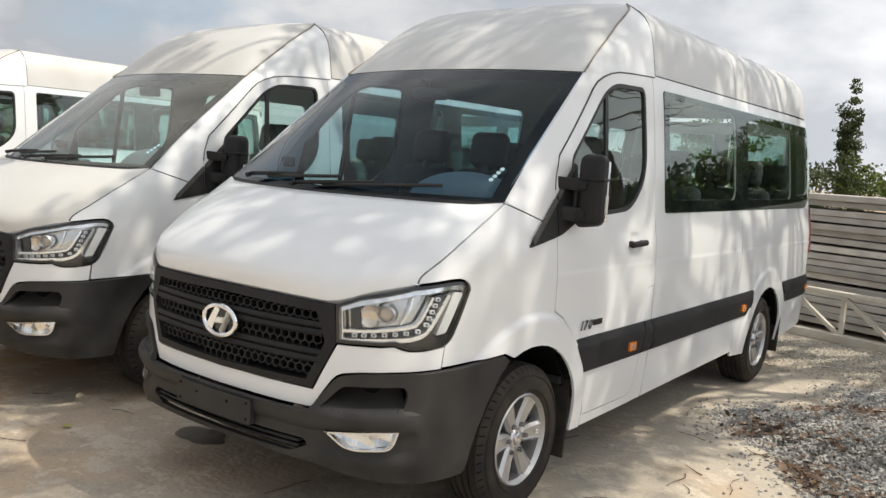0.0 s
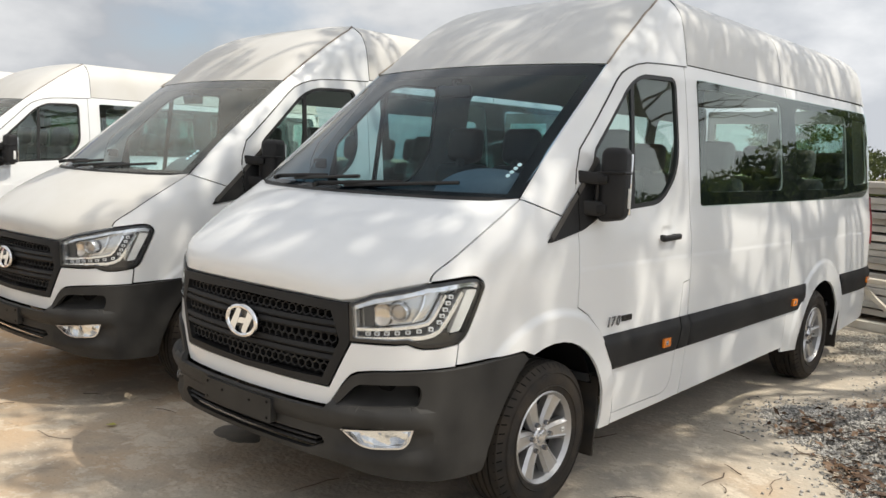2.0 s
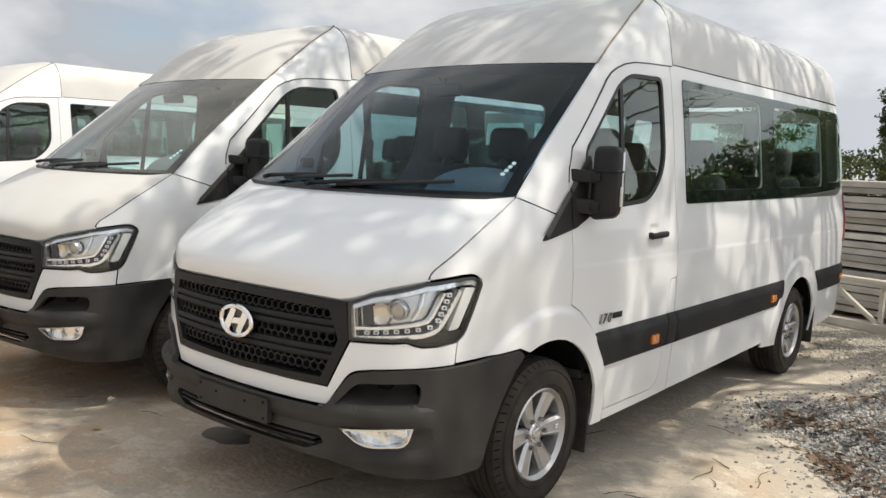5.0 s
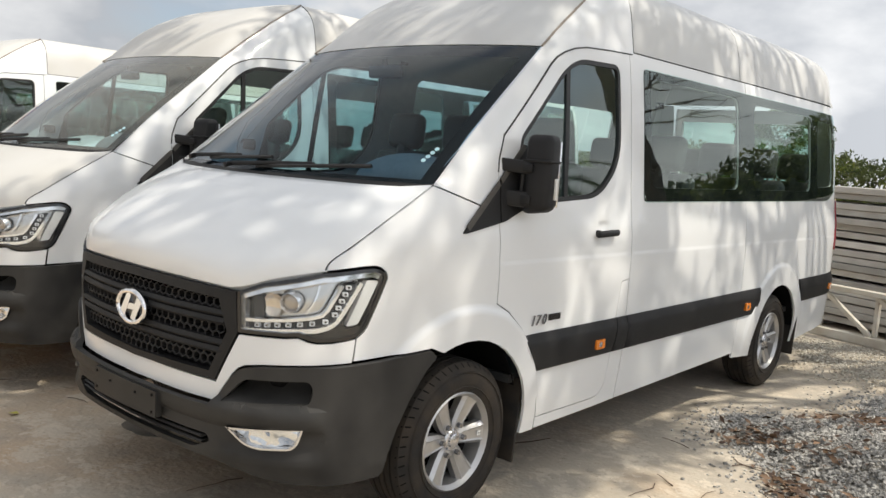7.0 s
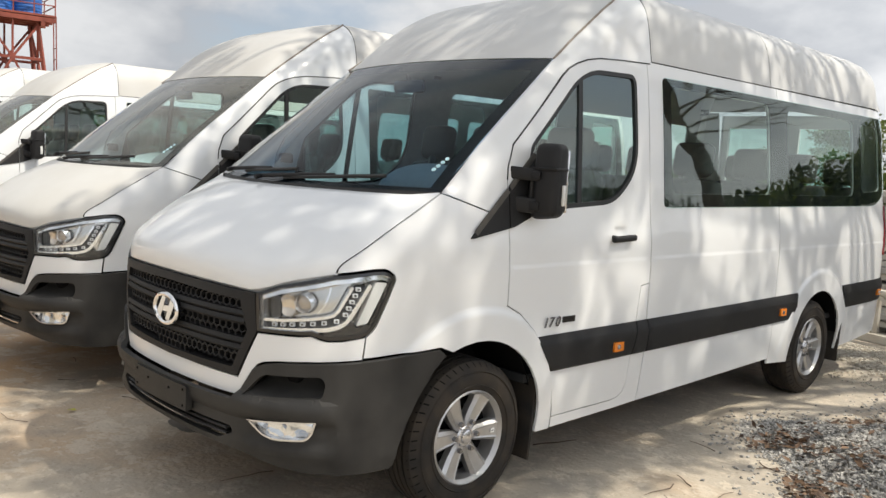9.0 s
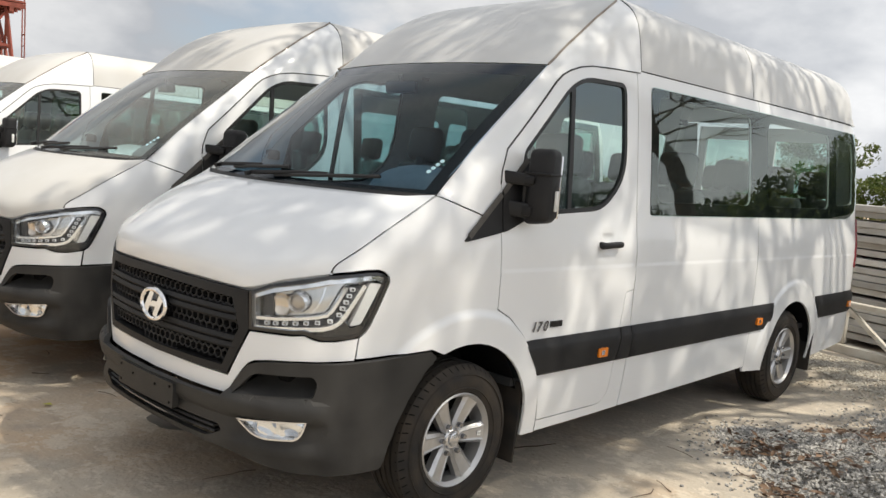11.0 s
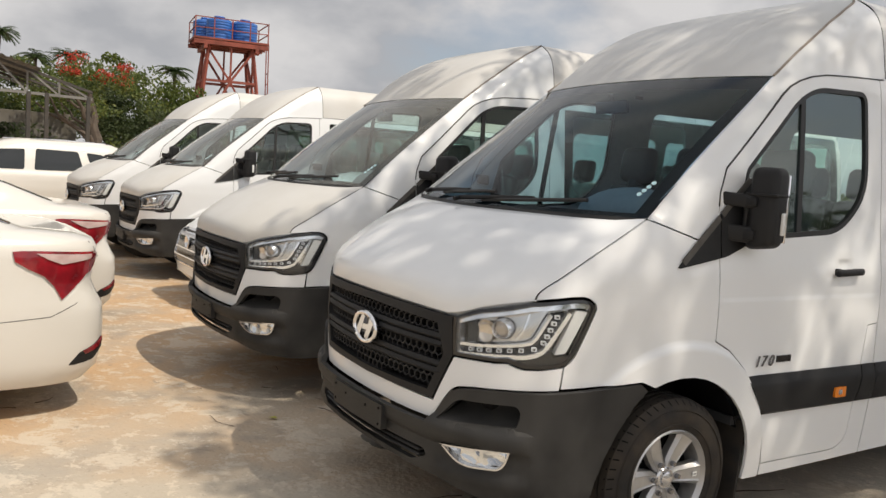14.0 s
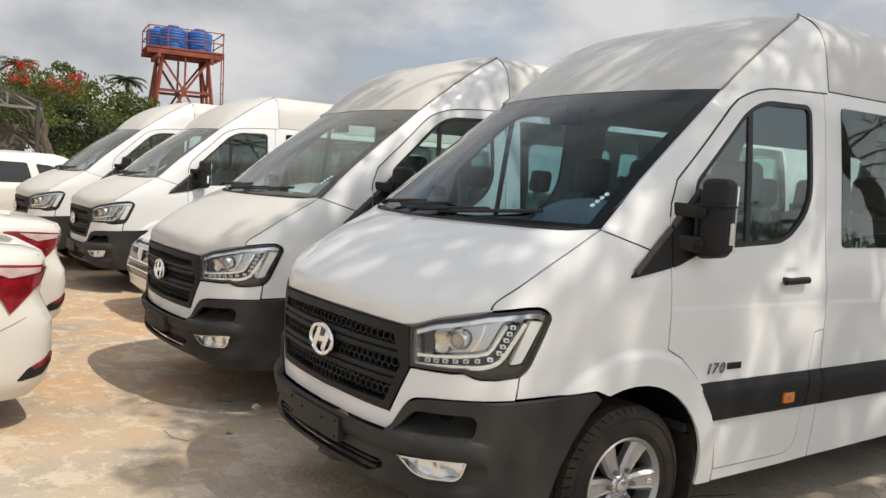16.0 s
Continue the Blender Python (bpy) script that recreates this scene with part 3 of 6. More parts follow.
def build_van(label):
    van = thing("van", label, "van", group="row of parked vans")
    # outer skin, side
    U = uy
    fender = [(U(-.50), .783), (U(-.235), .800)] + [p for p in arch(0, .445, math.radians(112), math.radians(-7), 13)] + \
        [yz(.452, .300), yz(.553, .300), yz(.553, .362), yz(.515, .56), yz(.455, .70), yz(.36, .82), yz(.26, .905), yz(.168, .95), yz(.165, 1.30), yz(.150, 1.345)] + \
        [(U(-.06), 1.405), (U(-.215), 1.452)] + SHOULDER[::-1][1:] + [(.932, 1.119), (1.088, 1.139), (1.137, 1.141), (1.164, 1.134), (1.186, 1.117), (1.192, 1.096), (1.165, 1.030), (1.113, .913), (1.096, .888), (1.070, .869), (1.062, .778)]
    # wheel-arch flare: the skin swells round the opening
    def flare(u, z):
        y = float(np.interp(abs(u), ARC, PLAN[:, 1]))
        v = 0.0
        for cy in (0, RW):
            r = math.hypot(y - cy, z - ZC)
            v = max(v, 0.016 * max(0, min(1, (.598 - r) / .030)) * max(0, min(1, (z - .28) / .26)))
        return v
    def creases(cy):
        return [(uy(cy + r * math.cos(a)), ZC + r * math.sin(a)) for r in (.608, .598, .583, .568, .555) for a in np.linspace(math.radians(-8), math.radians(188), 125)]
    van_panel("front_fender", fender, [], PAINT, van, d=flare, step=.035, marks=creases(0))
    # a dish is pressed into the door behind the handle
    dish = lambda u, z: .013 * math.exp(-((u - uy(1.045)) / .055) ** 4 - ((z - 1.262) / .034) ** 4)
    dish_marks = [(uy(1.045) + .009 * i, 1.262 + .009 * j) for i in range(-8, 9) for j in range(-5, 6)]
    van_panel("front_door", DOOR, [offset_poly(DOOR_WIN, -.012)], PAINT, van, step=.05, rows=(1.112, 1.12, 1.13, 1.14), marks=dish_marks, d=lambda u, z: .55 * flare(u, z) - dish(u, z))
    # pillar and the roof's front flank are one pressing
    a_pillar = [(U(-.215), 1.455), (U(-.06), 1.4075), yz(.150, 1.3475), yz(.160, 1.303)] + DOOR_EDGE + [yz(1.384, 2.182)] + [(uy(1.384), z) for z in (2.3, 2.4, 2.5, 2.56, 2.612)] + \
        [(U(edge_y(z)), z) for z in (2.58, 2.52, 2.42, 2.33, 2.25, 2.20, 2.12, 1.95, 1.79, 1.62, 1.5)]
    van_panel("windscreen_pillar", a_pillar, [], PAINT, van, step=.03, gap=.0015)
    van_panel("door_seal", strip(DOOR_EDGE[1:] + [yz(1.37, 2.182)], .0075), [], SEAL, van, d=.0015, step=.05, thick=.006, gap=0)
    mid = [yz(1.335, .985), yz(1.335, 2.193), yz(2.93, 2.193), yz(2.93, .345), yz(1.318, .318), yz(1.338, .60)]
    rear_arch = arch(RW, .43, math.radians(188), math.radians(-8), 22)
    rear = [yz(2.93, 2.193), (float(ARC[-1]), 2.222), (float(ARC[-1]), 1.4), (float(ARC[-1]), .40), yz(4.92, .32)] + rear_arch[::-1] + [yz(2.93, .31)]
    # the window band is one dark glass over two openings
    o1 = rounded([yz(1.56, 1.475), yz(2.80, 1.475), yz(2.80, 2.075), yz(1.56, 2.075)], .07, 4)
    o2 = rounded([yz(3.07, 1.475), yz(4.26, 1.475), yz(4.26, 2.06), yz(3.07, 2.06)], .07, 4)
    o3 = rounded([yz(4.42, 1.50), yz(4.85, 1.52), yz(4.83, 2.04), yz(4.42, 2.05)], .06, 4)
    van_panel("side_panel", mid, [o1], PAINT, van, step=.07, rows=(1.112, 1.12, 1.13, 1.14))
    van_panel("rear_side_panel", rear, [o2, o3], PAINT, van, step=.05, d=flare, marks=creases(RW), rows=(1.112, 1.12, 1.13, 1.14))
    sill = [yz(.560, .303)] + DOOR_FOOT[::-1] + [yz(1.335, .985), yz(1.338, .60), yz(1.318, .318), yz(1.1, .312)]
    van_panel("sill", sill, [], PAINT, van, step=.06, d=-.001)
    # dark glass band and its openings
    van_panel("side_window", SIDE_WIN, [], TINTED, van, d=.006, step=.12, thick=0, gap=0, label="dark tinted flush side window")
    frit = offset_poly(SIDE_WIN, .004)
    van_panel("window_surround", frit, [o1, o2, o3], DARK, van, d=.002, step=.08, thick=.004, gap=0)
    # door glass, seal and divider
    van_panel("door_window", DOOR_WIN, [], TINTED, van, d=-.012, step=.1, thick=0, gap=0, label="tinted door window")
    o, h = ring(offset_poly(DOOR_WIN, -.014), .024)
    van_panel("window_seal", o, h, SEAL, van, d=-.002, step=.06, thick=.02, gap=0)
    van_panel("window_divider", strip([yz(.735, 2.11), yz(.70, 1.40)], .032), [], SEAL, van, d=-.004, step=.08, thick=.012, gap=0)
    # black sail in front of the door window
    van_panel("mirror_sail", rounded([(U(-.085), 1.258), yz(.162, 1.303), yz(.162, 1.482)], [.02, .004, .004], 3), [], PLASTIC, van, d=.010, step=.05, thick=.014, gap=0)
    van_panel("mirror_sail", rounded([yz(.170, 1.304), yz(.205, 1.312), yz(.40, 1.385), yz(.36, 1.66), yz(.170, 1.489)], [.004, .01, .02, .03, .004], 3), [], PLASTIC, van, d=.010, step=.05, thick=.014, gap=0)
    van_panel("sail_trim", strip([(U(-.055), 1.283), yz(.160, 1.474)], .026), [], WORNTRIM, van, d=.0125, step=.06, thick=.004, gap=0)
    van_panel("sail_trim", strip([yz(.172, 1.485), yz(.345, 1.642)], .026), [], WORNTRIM, van, d=.0125, step=.06, thick=.004, gap=0)
    # belt crease, rubbing strips
    def band(y0, y1, z0, z1, skew0=0., skew1=0.):
        return [yz(y0 + skew0, z0), yz(y1 + skew1, z0), yz(y1, z1), yz(y0, z1)]
    # the strips lean back above a ridge
    def ridge(u, z):
        y = float(np.interp(abs(u), ARC, PLAN[:, 1]))
        return float(np.interp(z - slope * max(0, y - 1.0), [.60, .61, .735, .785], [.008, .020, .024, .005]))
    edges = dict(d=ridge, thick=.012, gap=.002, rows=(.612, .737, .748))
    van_panel("rubbing_strip", [yz(.503, .600), yz(1.195, .600), yz(1.228, .785), yz(.375, .785)], [], PLASTIC, van, step=.06, **edges)
    van_panel("rubbing_strip", [yz(1.199, .600), yz(1.335, .600), yz(1.335, .785), yz(1.232, .785)], [], PLASTIC, van, step=.06, **edges)
    van_panel("rubbing_strip", band(1.339, 3.30, .600, .785, 0, -.09), [], PLASTIC, van, step=.09, **edges)
    van_panel("rubbing_strip", band(4.10, 5.12, .600, .785, .05, 0), [], PLASTIC, van, step=.08, **edges)
    for y, z in ((1.045, .667), (3.02, .672), (4.885, .672)):
        o = rounded([yz(y - .042, z - .025), yz(y + .042, z - .025), yz(y + .042, z + .025), yz(y - .042, z + .025)], .008, 2)
        van_panel("side_marker", o, [], AMBER, van, d=.032, step=.04, thick=.016, gap=0, label="amber side marker lamp")
        van_panel("marker_bulb", rounded([yz(y - .018, z - .012), yz(y + .010, z - .012), yz(y + .010, z + .012), yz(y - .018, z + .012)], .004, 2), [], CHROME, van, d=.034, step=.03, thick=.002, gap=0)
    # inner shell, dark behind the gaps
    shell = [(U(-.42), .82), (U(-.20), .90)] + arch(0, .50, math.radians(100), math.radians(0), 10) + [yz(.55, .40), yz(3.12, .40)] + arch(RW, .47, math.radians(178), math.radians(2), 16)[0:] + \
        [yz(4.95, .40), yz(5.0, 2.19), yz(1.2, 2.30), yz(.78, 2.19), yz(.66, 2.12), yz(.17, 1.55), yz(.1, 1.42), (U(-.12), 1.38), (U(-.40), 1.25)]
    van_panel("inner_wall", shell, [offset_poly(DOOR_WIN, -.005), o1, o2, o3], TRIM, van, d=-.022, step=.08, thick=0, gap=0, label="grey inner wall lining")
    van_panel("seam_backing", shell, [offset_poly(DOOR_WIN, -.005), o1, o2, o3], SEAL, van, d=-.0185, step=.08, thick=0, gap=0)
    # door handle before its dish
    for side in (1, -1):
        bm = bmesh.new()
        c = body(side * uy(1.045), 1.240, .012)
        box(bm, (.028, .205, .034), (c.x + side * .012, c.y, c.z), (2, 0, 0), .013, 3)
        box(bm, (.03, .03, .034), (c.x - side * .004, c.y - .07, c.z), (0, 0, 0), .008, 2)
        box(bm, (.03, .03, .034), (c.x - side * .004, c.y + .07, c.z), (0, 0, 0), .008, 2)
        part("door_handle", bm, PLASTIC, van, "black pull door handle")
        # two-armed mirror
        bm = bmesh.new()
        box(bm, (.132, .125, .345), (side * 1.062, .332, 1.525), (0, 0, side * 14), .034, 4)
        for v in bm.verts:
            h = (v.co.z - 1.525) / .172
            v.co.x = side * (1.0 + (abs(v.co.x) - 1.0) * (.97 - .07 * max(0, h)))
            v.co.y += .018 * max(0, h) ** 2
            v.co.z += .16 * (abs(v.co.x) - 1.06) * max(0, -h)
        mirror = part("wing_mirror", bm, PLASTIC, van, "large black two-arm wing mirror")
        bm = bmesh.new()
        box(bm, (.136, .132, .012), (side * 1.060, .331, 1.580), (0, 0, side * 14), .005, 2)
        part("mirror_cap", bm, PLASTIC, mirror)
        bm = bmesh.new()
        box(bm, (.12, .012, .29), (side * 1.05, .396, 1.525), (0, 0, side * 14), .005, 2)
        part("mirror_glass", bm, CHROME, mirror)
        bm = bmesh.new()
        box(bm, (.012, .028, .095), (side * 1.124, .365, 1.462), (0, 0, side * 14), .004, 2)
        part("repeater", bm, WHITELENS, mirror)
        for z, h in ((1.552, .058), (1.412, .070)):
            bm = bmesh.new()
            box(bm, (.17, .08, h), (side * .978, .262, z), (0, side * 4, side * 40), .010, 2)
            box(bm, (.070, .075, h * .62), (side * 1.022, .285, z - .004), (0, 0, side * 14), .006, 2)
            part("mirror_arm", bm, PLASTIC, mirror)
        bm = bmesh.new()
        cyl(bm, .013, .013, .12, (side * 1.0, .285, 1.48), (0, 0, 0), 10)
        part("mirror_hinge", bm, SEAL, mirror)
        # mud flaps
        bm = bmesh.new()
        box(bm, (.22, .016, .40), (side * .868, .432, .365), (-5, 0, 0), .006, 2)
        part("mud_flap", bm, RUBBER, van)
        bm = bmesh.new()
        box(bm, (.26, .016, .34), (side * .88, RW + .46, .37), (-6, 0, 0), .006, 2)
        part("mud_flap", bm, RUBBER, van)
        # tail lamp round the rear corner
        bm = bmesh.new()
        lamp = rounded([yz(4.97, .98), (uy(5.17) + .05, .98), (uy(5.17) + .05, 1.40), yz(5.03, 1.40)], .03, 3)
        skin(bm, lamp, [], lambda a, b, q: body(side * a, b, .014 + q), .05, .02)
        part("tail_lamp", bm, REDLENS, van, "red tail lamp")
        # wheel housings
        for cy, cz in ((0, ZC), (RW, ZC)):
            bm = bmesh.new()
            lathe(bm, [(side * (.935 if cy < 1 else .975), .462), (side * .60, .462), (side * .58, .02)], "x", 40, (0, cy, cz + .02))
            bmesh.ops.bisect_plane(bm, geom=bm.verts[:] + bm.edges[:] + bm.faces[:], plane_co=(0, 0, .36), plane_no=(0, 0, -1), clear_outer=True)
            part("wheel_housing", bm, DARK, van)
        build_wheel(van, side * .86, 0, side)
        build_wheel(van, side * .855, RW, side)
    for y in (0, RW):
        bm = bmesh.new()
        cyl(bm, .05, .05, 1.5, (0, y, .34), (0, 90, 0), 12)
        part("axle", bm, DARK, van)
    bm = bmesh.new()
    box(bm, (1.70, 5.4, .10), (0, 2.2, .44), (0, 0, 0), .02, 1)
    part("underbody", bm, DARK, van)
    bm = bmesh.new()
    box(bm, (1.45, .95, .55), (0, -.30, .82), (0, 0, 0), .05, 2)
    part("engine_block", bm, DARK, van)
    # "170" badge: three figures and a dark plate
    for k, ch in enumerate("170"):
        cu = bpy.data.curves.new("badge_figure", "FONT")
        cu.body, cu.size, cu.extrude, cu.shear = ch, .070, .003, .30
        ob = new("badge_figure", cu)
        cu.materials.append(DARKCHROME)
        c = body(uy((.422, .462, .512)[k]), .824, .008)
        ob.matrix_basis = Matrix.Translation(c) @ pose(0, 0, 0, 90, 0, 90)
        ob.parent = van
    van_panel("badge_plate", [yz(.578, .836), yz(.675, .836), yz(.675, .866), yz(.578, .866)], [], GLOSSBLACK, van, both=False, d=.006, step=.05, thick=.006, gap=0)

    # bonnet
    le, re_ = hood_edge(-1), hood_edge(1)
    bottom, top, left, right = windscreen_edges()
    front = []
    for k in range(25):
        x = -.845 + 1.69 * k / 24
        z = float(np.interp(abs(x), [0, .3, .6, .69, .845], [1.037, 1.036, 1.029, 1.070, 1.117]))
        front.append(body(ux(x), z, .004))
    front[0], front[-1] = le[0], re_[0]
    cowl = [p + Vector((0, -.030, -.018)) for p in bottom]
    cowl[0], cowl[-1] = le[-1], re_[-1]
    hood = coons(front, cowl, le, re_, .070)
    bonnet = part("bonnet", sheet(hood, 0.0015, .9985, 0.004, 1, 36, 24), PAINT, van)
    # lip of the bonnet, down to the grille
    bm = bmesh.new()
    grid_mesh(bm, lambda u, v: hood(.004 + .992 * u, .004) + Vector((0, .03 * v, -.022 * v)), 36, 2)
    part("bonnet_lip", bm, PAINT, bonnet)
    # windscreen
    ws = coons(bottom, top, left, right, .03)
    part("windscreen", sheet(ws, 0, 1, 0, 1, 24, 16), WINDSHIELD, van, "curved laminated windscreen")
    for args in ((0, 1, .90, 1), (0, 1, 0, .03), (0, .035, .03, .90), (.965, 1, .03, .90)):
        part("windscreen_border", sheet(ws, *args, 24, 6, .006), DARK, van)
    bm = bmesh.new()
    grid_mesh(bm, lambda u, v: Vector(np.array(cowl[int(round(u * 16))]) * (1 - v) + np.array(bottom[int(round(u * 16))]) * v) + Vector((0, 0, -.012 * math.sin(math.pi * v))), 16, 4)
    part("cowl", bm, DUSTY, van, "dusty black plastic wiper cowl")
    # wipers
    for (ua, va), (ub, vb) in (((.16, .02), (.52, .075)), ((.40, .0), (.84, .065))):
        p, q = ws(ua, va), ws(ub, vb)
        n = Vector((0, -.7, .7))
        bm = bmesh.new()
        tube(bm, [p + n * .05 + Vector((0, -.03, -.02)), p + n * .035, p.lerp(q, .35) + n * .035, p.lerp(q, .62) + n * .03], .012, 8, .009)
        part("wiper_arm", bm, PLASTIC, van)
        bm = bmesh.new()
        a, b = p.lerp(q, .18), q
        tube(bm, [a + n * .016, ws(ua * .55 + ub * .45, va * .5 + vb * .5) + n * .016, b + n * .016], .009, 6)
        part("wiper_blade", bm, SEAL, van)
    # inspection dots on the glass, mirror foot
    for k in range(4):
        bm = bmesh.new()
        c = ws(.943 + .004 * k, .135 + .024 * k)
        nrm = (ws(.94, .2) - ws(.92, .2)).cross(ws(.93, .22) - ws(.93, .18)).normalized()
        lathe(bm, [(-.0, .0005), (.001, .0105), (-.001, .011)], "z", 14)
        bmesh.ops.transform(bm, matrix=Matrix.Translation(c + nrm * .003) @ nrm.to_track_quat("Z", "Y").to_matrix().to_4x4(), verts=bm.verts)
        part("sticker", bm, STICKER, van, "round pale blue window sticker")
    bm = bmesh.new()
    box(bm, (.24, .03, .07), tuple(ws(.5, .80) + Vector((0, .10, -.02))), (8, 0, 0), .02, 2)
    tube(bm, [ws(.5, .87) + Vector((0, .02, 0)), ws(.5, .80) + Vector((0, .10, 0))], .012)
    part("rear_view_mirror", bm, GLOSSBLACK, van)
    # brow over the windscreen
    crease = [body(uy(edge_y(z)), z, -.004) for z in np.linspace(2.12, 2.615, 12)]
    lcrease = [Vector((-p.x, p.y, p.z)) for p in crease]
    e1 = crease[-1]
    browtop = []
    for k in range(17):
        t = 2 * k / 16 - 1
        browtop.append(Vector((e1.x * t, 1.386, e1.z + .024 * (1 - t ** 4))))
    brow = coons(top, browtop, lcrease, crease, .072, 12)
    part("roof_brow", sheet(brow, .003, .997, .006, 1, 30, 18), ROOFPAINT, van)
    for line in (crease, lcrease):
        bm = bmesh.new()
        tube(bm, [p + Vector((0, -.002, .003)) for p in line], .006, 6)
        part("brow_joint", bm, DIRTLINE, van)
    # roof shell
    sect = [(z, wide(z)) for z in (2.197, 2.26, 2.32, 2.38, 2.44, 2.50, 2.54, 2.57, 2.60, 2.615)]
    x0 = sect[-1][1]
    half = [(x, z) for z, x in sect] + [(x0 * t, 2.615 + .024 * (1 - t ** 4)) for t in (.93, .85, .75, .6, .45, .3, .15, 0)]
    full = [(-x, z) for x, z in half] + [(x, z) for x, z in half[::-1]][1:]

    def roof_piece(y0, y1, n):
        bm = bmesh.new()
        rows = []
        for k in range(n + 1):
            y = y0 + (y1 - y0) * k / n
            f_ = max(0, (y - 4.54) / .66)
            sx = body(uy(min(y, 5.18)), 2.2).x / wide(2.2)
            row = []
            for x, z in full:
                h = (z - 2.2) / .47
                xx = x * (sx * (1 - h) + (1 - .15 * f_ ** 3) * h)
                zz = z - h * (.05 * f_ ** 2 + .05 * f_ ** 6) + slope * max(0, y - 1) * (1 - h)
                row.append(bm.verts.new((xx, y - (.115 + .05 * h) * f_ ** 3, zz)))
            rows.append(row)
        for A, B in zip(rows, rows[1:]):
            for i in range(len(full) - 1):
                bm.faces.new((A[i], A[i + 1], B[i + 1], B[i]))
        if y1 > 5:
            bm.faces.new(rows[-1])
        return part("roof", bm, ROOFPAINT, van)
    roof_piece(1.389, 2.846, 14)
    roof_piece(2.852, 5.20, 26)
    # ribs under the seams
    for y, back in ((1.384, 0), (2.849, .03)):
        bm = bmesh.new()
        A = [bm.verts.new((x * .985, y - back, z - .012)) for x, z in full]
        B = [bm.verts.new((x * .985, y + .03, z - .012)) for x, z in full]
        for i in range(len(full) - 1):
            bm.faces.new((A[i], A[i + 1], B[i + 1], B[i]))
        part("roof_seam", bm, SEAL, van)
    for s in (1, -1):
        bm = bmesh.new()
        pts = [body(s * uy(y), 2.184 + slope * max(0, y - 1), -.018) for y in np.linspace(1.36, 5.1, 40)]
        for a, b in zip(pts, pts[1:]):
            vs = [bm.verts.new(a + Vector((0, 0, -.03))), bm.verts.new(b + Vector((0, 0, -.03))), bm.verts.new(b + Vector((0, 0, .03))), bm.verts.new(a + Vector((0, 0, .03)))]
            bm.faces.new(vs)
        part("gutter", bm, SEAL, van)
    # headliner and floor
    bm = bmesh.new()
    A = [[bm.verts.new((x * .93, y, min(z - .07, 2.52))) for x, z in full] for y in (1.38, 2.4, 3.4, 4.9)]
    for P, Q in zip(A, A[1:]):
        for i in range(len(full) - 1):
            bm.faces.new((P[i], P[i + 1], Q[i + 1], Q[i]))
    part("headliner", bm, LINER, van)
    bm = bmesh.new()
    box(bm, (1.86, 4.6, .04), (0, 2.7, .56), (0, 0, 0))
    part("cabin_floor", bm, DASH, van)
    # rear wall with two door windows
    bm = bmesh.new()
    skin(bm, [(-.70, .35), (.70, .35), (.70, 2.2), (-.70, 2.2)], [[(-.62, 1.45), (-.08, 1.45), (-.08, 2.08), (-.62, 2.08)], [(.08, 1.45), (.62, 1.45), (.62, 2.08), (.08, 2.08)]], lambda a, b, q: Vector((a, 5.195 + q, b)), .15, .03)
    part("rear_door", bm, PAINT, van)
    bm = bmesh.new()
    for s in (-1, 1):
        box(bm, (.56, .006, .67), (s * .35, 5.205, 1.765))
    part("rear_window", bm, TINTED, van)
    bm = bmesh.new()
    box(bm, (1.72, .16, .22), (0, 5.21, .46), (0, 0, 0), .04, 3)
    part("rear_bumper", bm, PLASTIC, van)

    # nose: white mask, grille, lamps, bumper
    m_half = [(1.056, .775), (1.066, .868), (.975, .853), (.915, .852), (.885, .858), (.849, .871), (.80, .865), (ux(.612), .861), (ux(.518), .664)]
    m_low = [(.518, .588), (.600, .709), (.622, .732), (.650, .746), (.72, .757), (.85, .767)]
    mask = m_half + mirrored(m_half) + [(-u, z) for u, z in m_low[::-1]] + [(-.40, .585), (0, .583), (.40, .585)] + m_low
    van_panel("nose_mask", mask, [], PAINT, van, both=False, step=.04, gap=.002, d=.006)
    # grille
    g_out = [(ux(.598), 1.022), (ux(.612), .868), (ux(.518), .668), (0, .662)]
    g_poly = [(-u, z) for u, z in g_out[:3]][::1] + [(0, .660)] + [(u, z) for u, z in g_out[:3]][::-1] + [(ux(.3), 1.028), (0, 1.03), (-ux(.3), 1.028)]
    inner = [(-ux(.52), .985), (-ux(.565), .865), (-ux(.485), .70), (0, .69), (ux(.485), .70), (ux(.565), .865), (ux(.52), .985), (0, .995)]
    van_panel("grille_frame", g_poly, [inner], PLASTIC, van, both=False, d=.012, step=.04, thick=.05, gap=.003)
    grille = van_panel("grille", offset_poly(inner, -.02), [], DARK, van, both=False, d=-.05, step=.05, thick=0, gap=0, label="black honeycomb radiator grille")[0]
    # honeycomb cells
    bm = bmesh.new()
    hr = .0235
    rows_ = 10
    for j in range(rows_):
        z = .705 + j * hr * 1.5 * .92
        for i in range(-19, 20):
            u = (i + .5 * (j % 2)) * hr * 1.78
            if not inside(offset_poly(inner, .012), u, z):
                continue
            outer_h = [(u + hr * 1.02 * math.sin(k * math.tau / 6), z + hr * .94 * math.cos(k * math.tau / 6)) for k in range(6)]
            in_h = [(u + hr * .78 * math.sin(k * math.tau / 6), z + hr * .72 * math.cos(k * math.tau / 6)) for k in range(6)]
            A = [bm.verts.new(body(a, b, -.004)) for a, b in outer_h]
            B = [bm.verts.new(body(a, b, -.006)) for a, b in in_h]
            C = [bm.verts.new(body(a, b, -.05)) for a, b in in_h]
            for k in range(6):
                bm.faces.new((A[k], A[(k + 1) % 6], B[(k + 1) % 6], B[k]))
                bm.faces.new((B[k], B[(k + 1) % 6], C[(k + 1) % 6], C[k]))
